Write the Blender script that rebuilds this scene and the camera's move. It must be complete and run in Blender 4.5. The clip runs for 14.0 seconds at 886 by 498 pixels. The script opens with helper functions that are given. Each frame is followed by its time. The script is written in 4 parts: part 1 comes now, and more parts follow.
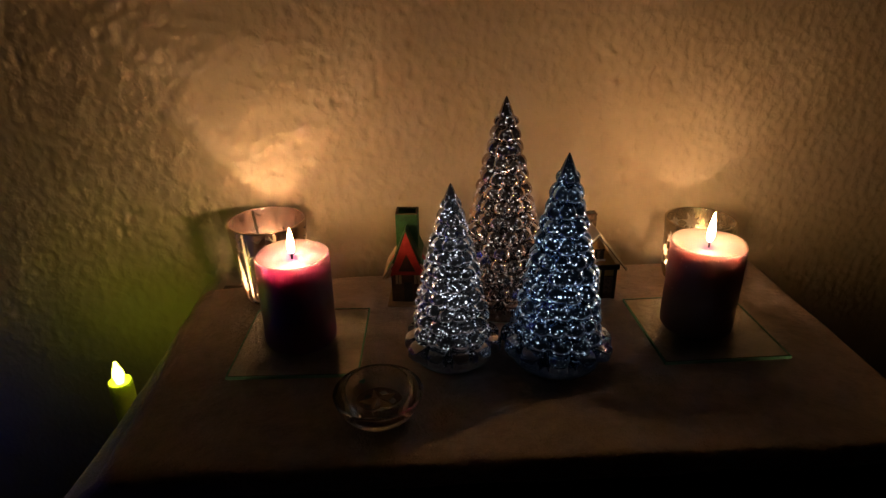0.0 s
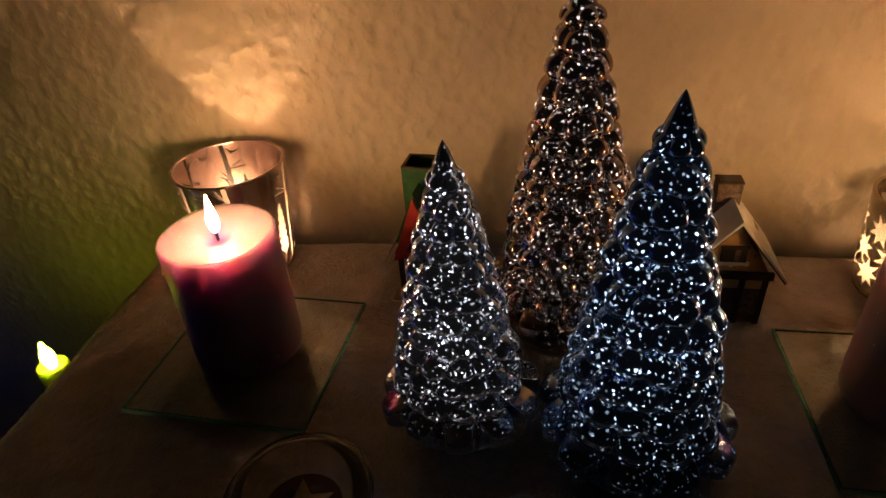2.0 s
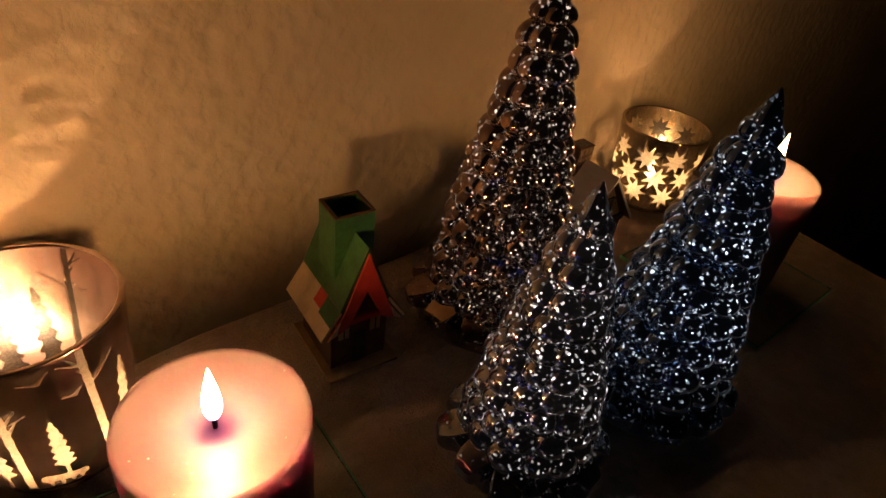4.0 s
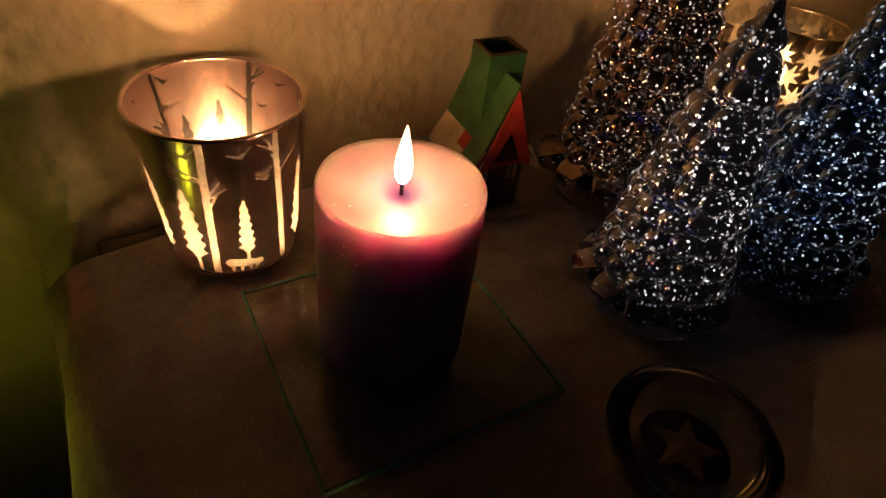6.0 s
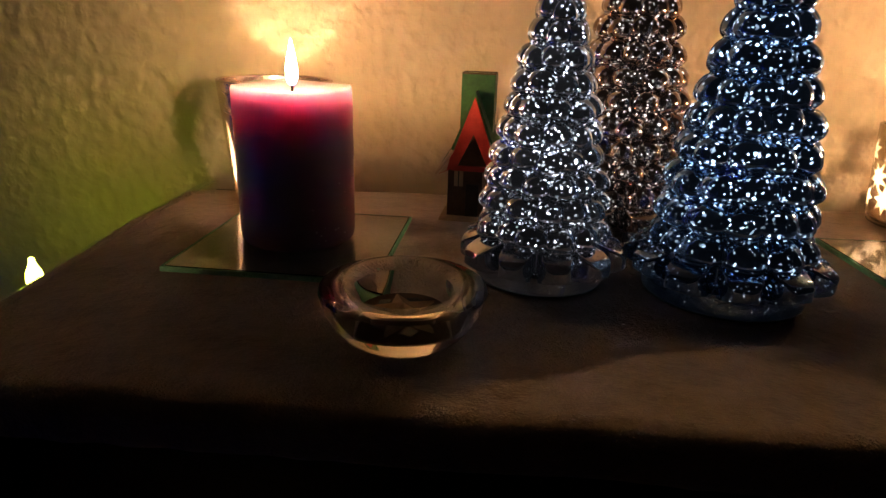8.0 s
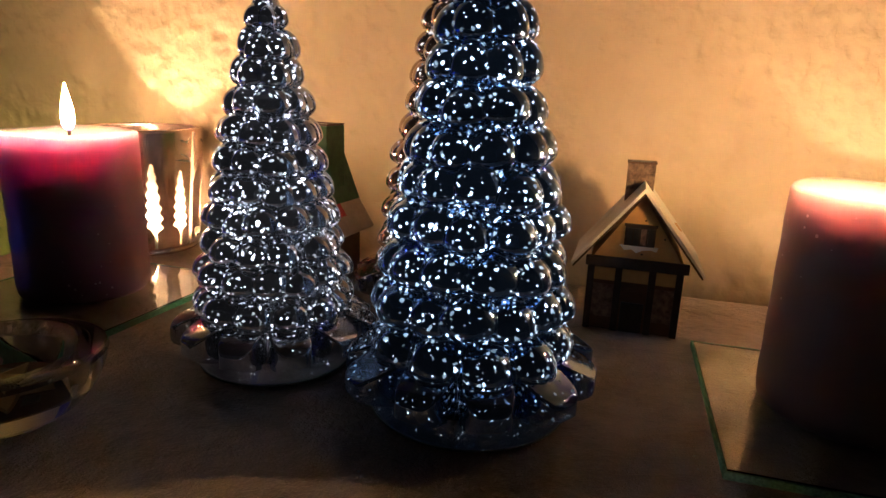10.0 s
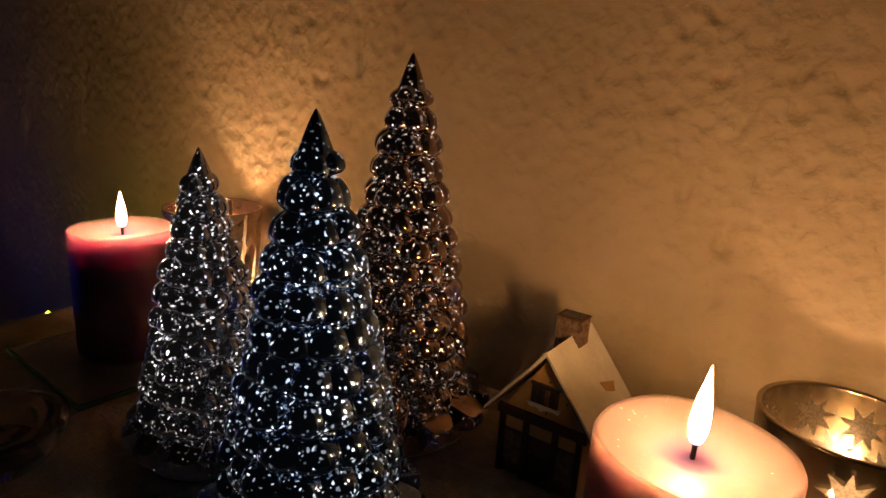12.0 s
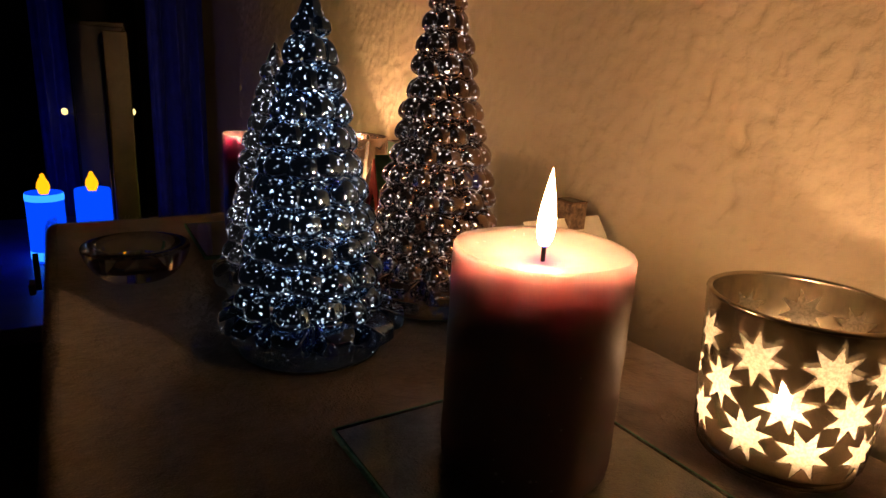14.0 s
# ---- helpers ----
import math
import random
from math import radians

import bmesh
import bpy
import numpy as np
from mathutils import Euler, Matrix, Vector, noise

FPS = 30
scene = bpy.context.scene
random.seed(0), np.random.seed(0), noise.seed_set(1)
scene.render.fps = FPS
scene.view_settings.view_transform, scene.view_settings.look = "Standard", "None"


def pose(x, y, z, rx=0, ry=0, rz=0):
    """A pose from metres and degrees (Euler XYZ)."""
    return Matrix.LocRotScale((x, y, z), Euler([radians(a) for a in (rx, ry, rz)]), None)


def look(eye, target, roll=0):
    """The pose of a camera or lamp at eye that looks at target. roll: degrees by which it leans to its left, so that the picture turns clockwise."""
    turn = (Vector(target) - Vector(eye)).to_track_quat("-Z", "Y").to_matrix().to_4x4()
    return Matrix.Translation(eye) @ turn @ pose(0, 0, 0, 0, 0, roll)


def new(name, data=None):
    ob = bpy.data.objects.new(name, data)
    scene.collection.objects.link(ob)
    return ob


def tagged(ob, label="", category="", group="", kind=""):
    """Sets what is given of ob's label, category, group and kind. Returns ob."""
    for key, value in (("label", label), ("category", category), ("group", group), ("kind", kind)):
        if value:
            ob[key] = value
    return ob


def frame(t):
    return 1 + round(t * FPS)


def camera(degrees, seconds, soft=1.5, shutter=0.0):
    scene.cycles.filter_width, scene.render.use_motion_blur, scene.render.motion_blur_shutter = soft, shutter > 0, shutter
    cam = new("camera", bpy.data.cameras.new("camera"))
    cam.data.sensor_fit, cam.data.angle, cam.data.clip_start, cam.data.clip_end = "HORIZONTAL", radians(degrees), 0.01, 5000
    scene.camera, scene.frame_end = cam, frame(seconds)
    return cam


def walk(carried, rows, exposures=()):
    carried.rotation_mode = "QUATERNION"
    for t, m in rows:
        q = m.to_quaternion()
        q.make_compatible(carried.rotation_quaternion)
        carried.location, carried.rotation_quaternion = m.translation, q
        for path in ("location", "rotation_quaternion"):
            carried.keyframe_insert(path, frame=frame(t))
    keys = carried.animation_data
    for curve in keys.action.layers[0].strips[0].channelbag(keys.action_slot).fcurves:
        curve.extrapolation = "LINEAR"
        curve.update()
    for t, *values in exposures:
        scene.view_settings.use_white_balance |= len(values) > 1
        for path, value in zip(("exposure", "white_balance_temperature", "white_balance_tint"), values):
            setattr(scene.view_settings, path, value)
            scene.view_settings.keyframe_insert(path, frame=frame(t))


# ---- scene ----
cam = camera(71.4, 14.0)
PATH = [
    (0, (0.017, -0.733, 0.368), (0.041, 1.086, -0.462), -0.9),
    (0.5, (0.08, -0.65, 0.355), (0.104, 1.137, -0.542), 0.4),
    (1, (0.143, -0.568, 0.343), (0.056, 1.168, -0.646), -0.2),
    (1.5, (0.151, -0.525, 0.32), (-0.153, 1.159, -0.716), -1.7),
    (2, (0.096, -0.46, 0.309), (-0.308, 1.154, -0.8), -4.4),
    (2.2, (0.059, -0.428, 0.314), (-0.238, 1.199, -0.811), -5.4),
    (4.3, (-0.19, -0.316, 0.309), (0.908, 0.859, -0.881), 9.5),
    (4.5, (-0.204, -0.313, 0.299), (0.878, 0.874, -0.892), 9.7),
    (5, (-0.229, -0.314, 0.283), (0.782, 0.889, -0.954), 10.7),
    (5.5, (-0.234, -0.327, 0.271), (0.709, 0.886, -1.009), 9.3),
    (6, (-0.234, -0.353, 0.261), (0.608, 0.898, -1.053), 8.1),
    (6.5, (-0.22, -0.389, 0.245), (0.475, 0.994, -1.022), 4.1),
    (7, (-0.165, -0.419, 0.225), (0.337, 1.283, -0.696), 2.7),
    (7.5, (-0.09, -0.513, 0.193), (-0.03, 1.33, -0.581), 3.0),
    (8, (0.007, -0.551, 0.142), (-0.173, 1.324, -0.532), 1.8),
    (8.5, (0.103, -0.537, 0.116), (-0.353, 1.34, -0.404), 1.4),
    (8.7, (0.123, -0.531, 0.106), (-0.385, 1.35, -0.343), 1.4),
    (10.8, (0.249, -0.411, 0.172), (-0.479, 1.364, -0.391), 3.7),
    (11, (0.259, -0.409, 0.184), (-0.527, 1.342, -0.378), 4.0),
    (11.5, (0.28, -0.387, 0.249), (-0.645, 1.304, -0.285), 3.6),
    (12, (0.349, -0.377, 0.231), (-0.818, 1.159, -0.296), 3.8),
    (12.5, (0.398, -0.381, 0.192), (-0.934, 1.007, -0.354), 4.8),
    (13, (0.436, -0.374, 0.162), (-1.01, 0.87, -0.438), 5.0),
    (13.5, (0.464, -0.345, 0.155), (-1.075, 0.748, -0.504), 3.7),
    (14, (0.496, -0.312, 0.169), (-1.166, 0.664, -0.365), 3.4),
]
EXPOSURES = [(0.0, 0.1, 6500, 10), (0.5, -0.1, 6600, 11), (2.0, 0.08, 6700, 13), (4.5, -0.55, 8000, 19), (6.0, -0.42, 7700, 16), (6.5, 0.08, 7200, 12), (7.0, 0.1, 6900, 11), (8.0, 1.0, 6200, 9), (8.7, 1.72, 5900, 9), (10.8, 0.6, 6600, 11), (11.5, 0.0, 7700, 18), (12.5, -0.3, 7700, 18), (13.0, -0.05, 6900, 14), (13.5, 0.40, 6600, 13), (14.0, 0.30, 6500, 13)]
walk(cam, [(t, look(e, g, r)) for t, e, g, r in PATH], EXPOSURES)

# ---- world and light ----
world = bpy.data.worlds.new("night")
world.use_nodes = True
world.node_tree.nodes["Background"].inputs[0].default_value = (0.5, 0.6, 1.0, 1)
world.node_tree.nodes["Background"].inputs[1].default_value = 0.004
scene.world = world

FLAME_L, FLAME_R, FLAME_TEA = 625.0, 555.0, 2000.0   # emission of the flames
TREE_LED = 0.175                                     # watts of each small lamp inside the glass trees
YELLOW_LED = 21.0
BLUE_LED = 1.05


# ---- materials ----
def material(name):
    m = bpy.data.materials.new(name)
    m.use_nodes = True
    nt = m.node_tree
    return m, nt.nodes, nt.links, nt.nodes["Principled BSDF"]


def noise_node(n, l, scale, detail=4, rough=0.6, coords="Object"):
    tc, t = n.new("ShaderNodeTexCoord"), n.new("ShaderNodeTexNoise")
    t.inputs["Scale"].default_value, t.inputs["Detail"].default_value, t.inputs["Roughness"].default_value = scale, detail, rough
    l.new(tc.outputs[coords], t.inputs["Vector"])
    return t


def ramp(n, l, src, stops):
    r = n.new("ShaderNodeValToRGB")
    while len(r.color_ramp.elements) < len(stops):
        r.color_ramp.elements.new(0.5)
    for e, (p, c) in zip(r.color_ramp.elements, stops):
        e.position, e.color = p, (*c, 1) if len(c) == 3 else c
    l.new(src, r.inputs[0])
    return r


def bump(n, l, src, bsdf, strength, distance, before=None):
    b = n.new("ShaderNodeBump")
    b.inputs["Strength"].default_value, b.inputs["Distance"].default_value = strength, distance
    l.new(src, b.inputs["Height"])
    if before:
        l.new(before.outputs[0], b.inputs["Normal"])
    l.new(b.outputs[0], bsdf.inputs["Normal"])
    return b


def surface(name, dark, light, scale=40, rough=0.6, metal=0.0, grain=300, relief=0.3, depth=0.001, coat=0.0):
    """Two-scale mottled surface with fine relief."""
    m, n, l, b = material(name)
    big, fine = noise_node(n, l, scale), noise_node(n, l, grain, 3)
    mix = n.new("ShaderNodeMath")
    mix.operation = "MULTIPLY_ADD"
    l.new(fine.outputs[0], mix.inputs[0])
    mix.inputs[1].default_value = 0.35
    l.new(big.outputs[0], mix.inputs[2])
    r = ramp(n, l, mix.outputs[0], [(0.42, dark), (0.88, light)])
    l.new(r.outputs[0], b.inputs["Base Color"])
    b.inputs["Roughness"].default_value, b.inputs["Metallic"].default_value = rough, metal
    b.inputs["Coat Weight"].default_value = coat
    bump(n, l, fine.outputs[0], b, relief, depth)
    return m


def wall_plaster():
    m, n, l, b = material("rough_plaster")
    big, mid, fine = noise_node(n, l, 9, 5), noise_node(n, l, 120, 1.5, 0.4), noise_node(n, l, 260, 4)
    r = ramp(n, l, big.outputs[0], [(0.3, (0.6, 0.49, 0.37)), (0.7, (0.72, 0.605, 0.466))])
    l.new(r.outputs[0], b.inputs["Base Color"])
    b.inputs["Roughness"].default_value = 0.85
    lump = ramp(n, l, mid.outputs[0], [(0.46, (0, 0, 0)), (0.80, (1, 1, 1))])
    first = bump(n, l, lump.outputs[0], b, 0.20, 0.005)
    bump(n, l, fine.outputs[0], b, 0.35, 0.0018, first)
    return m


def fleece_material():
    m, n, l, b = material("fleece")
    big, mid, fine = noise_node(n, l, 38, 6, 0.7), noise_node(n, l, 120, 5, 0.7), noise_node(n, l, 900, 2)
    r = ramp(n, l, big.outputs[0], [(0.32, (0.36, 0.27, 0.24)), (0.68, (0.63, 0.50, 0.455))])
    l.new(r.outputs[0], b.inputs["Base Color"])
    b.inputs["Roughness"].default_value = 0.95
    b.inputs["Sheen Weight"].default_value = 1.0
    b.inputs["Sheen Roughness"].default_value = 0.4
    b.inputs["Sheen Tint"].default_value = (1.0, 0.86, 0.78, 1)
    first = bump(n, l, mid.outputs[0], b, 0.9, 0.006)
    bump(n, l, fine.outputs[0], b, 0.7, 0.001, first)
    return m


def fibre_material():
    """Thin fibres that pass on about half of the light."""
    m, n, l, b = material("fleece_fibre")
    big = noise_node(n, l, 38, 6, 0.7)
    r = ramp(n, l, big.outputs[0], [(0.32, (0.34, 0.29, 0.285)), (0.68, (0.58, 0.52, 0.50))])
    d, t, mx = n.new("ShaderNodeBsdfDiffuse"), n.new("ShaderNodeBsdfTranslucent"), n.new("ShaderNodeMixShader")
    l.new(r.outputs[0], d.inputs[0])
    l.new(r.outputs[0], t.inputs[0])
    l.new(d.outputs[0], mx.inputs[1])
    l.new(t.outputs[0], mx.inputs[2])
    l.new(mx.outputs[0], n["Material Output"].inputs[0])
    return m


def wax(name, colour, radius):
    m, n, l, b = material(name)
    mott = noise_node(n, l, 60, 4)
    c = Vector(colour)
    r = ramp(n, l, mott.outputs[0], [(0.3, tuple(c * 0.92)), (0.75, tuple(c * 1.05))])
    tc, vor, speck, mixc = n.new("ShaderNodeTexCoord"), n.new("ShaderNodeTexVoronoi"), n.new("ShaderNodeMath"), n.new("ShaderNodeMixRGB")
    vor.inputs["Scale"].default_value = 210
    l.new(tc.outputs["Object"], vor.inputs["Vector"])
    scar = noise_node(n, l, 22, 3)
    lim = ramp(n, l, scar.outputs[0], [(0.50, (0, 0, 0)), (0.80, (0.30, 0.30, 0.30))])
    speck.operation = "LESS_THAN"
    l.new(vor.outputs["Distance"], speck.inputs[0])
    l.new(lim.outputs[0], speck.inputs[1])
    l.new(speck.outputs[0], mixc.inputs[0])
    l.new(r.outputs[0], mixc.inputs[1])
    mixc.inputs[2].default_value = (*(c * 0.5 + Vector((0.42, 0.38, 0.38))), 1)
    l.new(mixc.outputs[0], b.inputs["Base Color"])
    b.inputs["Subsurface Weight"].default_value = 1.0
    b.inputs["Subsurface Radius"].default_value = radius
    b.inputs["Subsurface Scale"].default_value = 1.0
    b.inputs["Roughness"].default_value = 0.42
    fine = noise_node(n, l, 240, 4)
    bump(n, l, fine.outputs[0], b, 0.12, 0.001)
    return m


def glow(name, colour, strength):
    m, n, l, b = material(name)
    e = n.new("ShaderNodeEmission")
    e.inputs[0].default_value, e.inputs[1].default_value = (*colour, 1), strength
    l.new(e.outputs[0], n["Material Output"].inputs[0])
    return m


def flame_material(name, strength, height, tint=(1.0, 0.56, 0.2)):
    """Blue and faint at the wick, hot yellow-white above."""
    m, n, l, b = material(name)
    tc, sep, div = n.new("ShaderNodeTexCoord"), n.new("ShaderNodeSeparateXYZ"), n.new("ShaderNodeMath")
    l.new(tc.outputs["Object"], sep.inputs[0])
    div.operation, div.inputs[1].default_value = "DIVIDE", height
    l.new(sep.outputs[2], div.inputs[0])
    col = ramp(n, l, div.outputs[0], [(0.05, (0.12, 0.14, 0.6)), (0.22, (1.0, 0.55, 0.24)), (0.6, tint), (1.0, (1.0, 0.46, 0.13))])
    power = ramp(n, l, div.outputs[0], [(0.05, (0.012, 0.012, 0.012)), (0.17, (0.30, 0.30, 0.30)), (0.42, (1, 1, 1)), (1.0, (0.5, 0.5, 0.5))])
    mul = n.new("ShaderNodeMath")
    mul.operation, mul.inputs[1].default_value = "MULTIPLY", strength
    l.new(power.outputs[0], mul.inputs[0])
    e = n.new("ShaderNodeEmission")
    l.new(col.outputs[0], e.inputs[0])
    l.new(mul.outputs[0], e.inputs[1])
    l.new(e.outputs[0], n["Material Output"].inputs[0])
    return m


def clear_glass(name, colour=(1, 1, 1), rough=0.0):
    m, n, l, b = material(name)
    b.inputs["Base Color"].default_value = (*colour, 1)
    b.inputs["Transmission Weight"].default_value = 1.0
    b.inputs["Roughness"].default_value, b.inputs["IOR"].default_value = rough, 1.48
    return m


def glitter_glass(name, coat, flake, share, scale, sheer):
    """Dark mirrored glass with pale flakes through which the lamp inside shines."""
    m, n, l, b = material(name)
    tc = n.new("ShaderNodeTexCoord")
    warp = noise_node(n, l, 330, 2)
    add = n.new("ShaderNodeMixRGB")
    add.blend_type, add.inputs[0].default_value = "LINEAR_LIGHT", 0.0018
    l.new(tc.outputs["Object"], add.inputs[1])
    l.new(warp.outputs["Color"], add.inputs[2])
    v = n.new("ShaderNodeTexVoronoi")
    v.inputs["Scale"].default_value = scale
    l.new(add.outputs[0], v.inputs["Vector"])
    sep = n.new("ShaderNodeSeparateColor")
    l.new(v.outputs["Color"], sep.inputs[0])
    size = ramp(n, l, sep.outputs[0], [(1 - share, (0, 0, 0)), (1.0, (0.5, 0.5, 0.5))])
    less = n.new("ShaderNodeMath")
    less.operation = "LESS_THAN"
    l.new(v.outputs["Distance"], less.inputs[0])
    # hardly any flakes on the skirt and the foot
    axes, level, thinned = n.new("ShaderNodeSeparateXYZ"), n.new("ShaderNodeMapRange"), n.new("ShaderNodeMath")
    l.new(tc.outputs["Object"], axes.inputs[0])
    l.new(axes.outputs[2], level.inputs[0])
    for k, value in ((1, 0.016), (2, 0.034), (3, 0.45), (4, 1.0)):
        level.inputs[k].default_value = value
    thinned.operation = "MULTIPLY"
    l.new(size.outputs[0], thinned.inputs[0])
    l.new(level.outputs[0], thinned.inputs[1])
    l.new(thinned.outputs[0], less.inputs[1])
    patch = noise_node(n, l, 25, 3)
    # last stop: blue patches put the blue glints into the coat colour
    pr = ramp(n, l, patch.outputs[0], [(0.35, coat[0]), (0.60, coat[1]), (0.66, (0.10, 0.13, 0.60))])
    l.new(pr.outputs[0], b.inputs["Base Color"])
    b.inputs["Metallic"].default_value, b.inputs["Roughness"].default_value = 1.0, 0.15
    wave = noise_node(n, l, 190, 2)
    bump(n, l, wave.outputs[0], b, 0.035, 0.003)
    b.inputs["Coat Weight"].default_value = 0.35
    tr, gl, mx, out = n.new("ShaderNodeBsdfTranslucent"), n.new("ShaderNodeBsdfDiffuse"), n.new("ShaderNodeMixShader"), n.new("ShaderNodeMixShader")
    tint = ramp(n, l, sep.outputs[1], [(0.0, tuple(Vector(flake) * 0.05)), (0.5, tuple(Vector(flake) * 0.22)), (0.8, tuple(Vector(flake) * 0.6)), (1.0, flake)])
    l.new(tint.outputs[0], tr.inputs[0])
    l.new(tint.outputs[0], gl.inputs[0])
    thin, see = n.new("ShaderNodeMixShader"), n.new("ShaderNodeBsdfTranslucent")
    see.inputs[0].default_value, thin.inputs[0].default_value = (*(Vector(coat[1]) * 0.9), 1), sheer
    l.new(b.outputs[0], thin.inputs[1])
    l.new(see.outputs[0], thin.inputs[2])
    mx.inputs[0].default_value = 0.35
    l.new(tr.outputs[0], mx.inputs[1])
    l.new(gl.outputs[0], mx.inputs[2])
    l.new(less.outputs[0], out.inputs[0])
    l.new(thin.outputs[0], out.inputs[1])
    l.new(mx.outputs[0], out.inputs[2])
    l.new(out.outputs[0], n["Material Output"].inputs[0])
    return m


def mirror_coat(name, dark, light, share):
    """Thin metal coat on glass that lets a little light through."""
    m = surface(name, dark, light, 60, 0.2, 1.0, 500, 0.08, 0.0005)
    n, l = m.node_tree.nodes, m.node_tree.links
    t, mx = n.new("ShaderNodeBsdfTranslucent"), n.new("ShaderNodeMixShader")
    t.inputs[0].default_value = (*light, 1)
    mx.inputs[0].default_value = share
    l.new(n["Principled BSDF"].outputs[0], mx.inputs[1])
    l.new(t.outputs[0], mx.inputs[2])
    l.new(mx.outputs[0], n["Material Output"].inputs[0])
    return m


def frosted(name, colour, clear=0.15):
    m, n, l, b = material(name)
    fine = noise_node(n, l, 700, 3)
    r = ramp(n, l, fine.outputs[0], [(0.35, tuple(Vector(colour) * 0.6)), (0.6, colour)])
    t, d, mx, g, mg = n.new("ShaderNodeBsdfTranslucent"), n.new("ShaderNodeBsdfTransparent"), n.new("ShaderNodeMixShader"), n.new("ShaderNodeBsdfGlossy"), n.new("ShaderNodeMixShader")
    l.new(r.outputs[0], t.inputs[0])
    mx.inputs[0].default_value = clear
    l.new(t.outputs[0], mx.inputs[1])
    l.new(d.outputs[0], mx.inputs[2])
    g.inputs["Roughness"].default_value = 0.25
    mg.inputs[0].default_value = 0.06
    l.new(mx.outputs[0], mg.inputs[1])
    l.new(g.outputs[0], mg.inputs[2])
    l.new(mg.outputs[0], n["Material Output"].inputs[0])
    return m


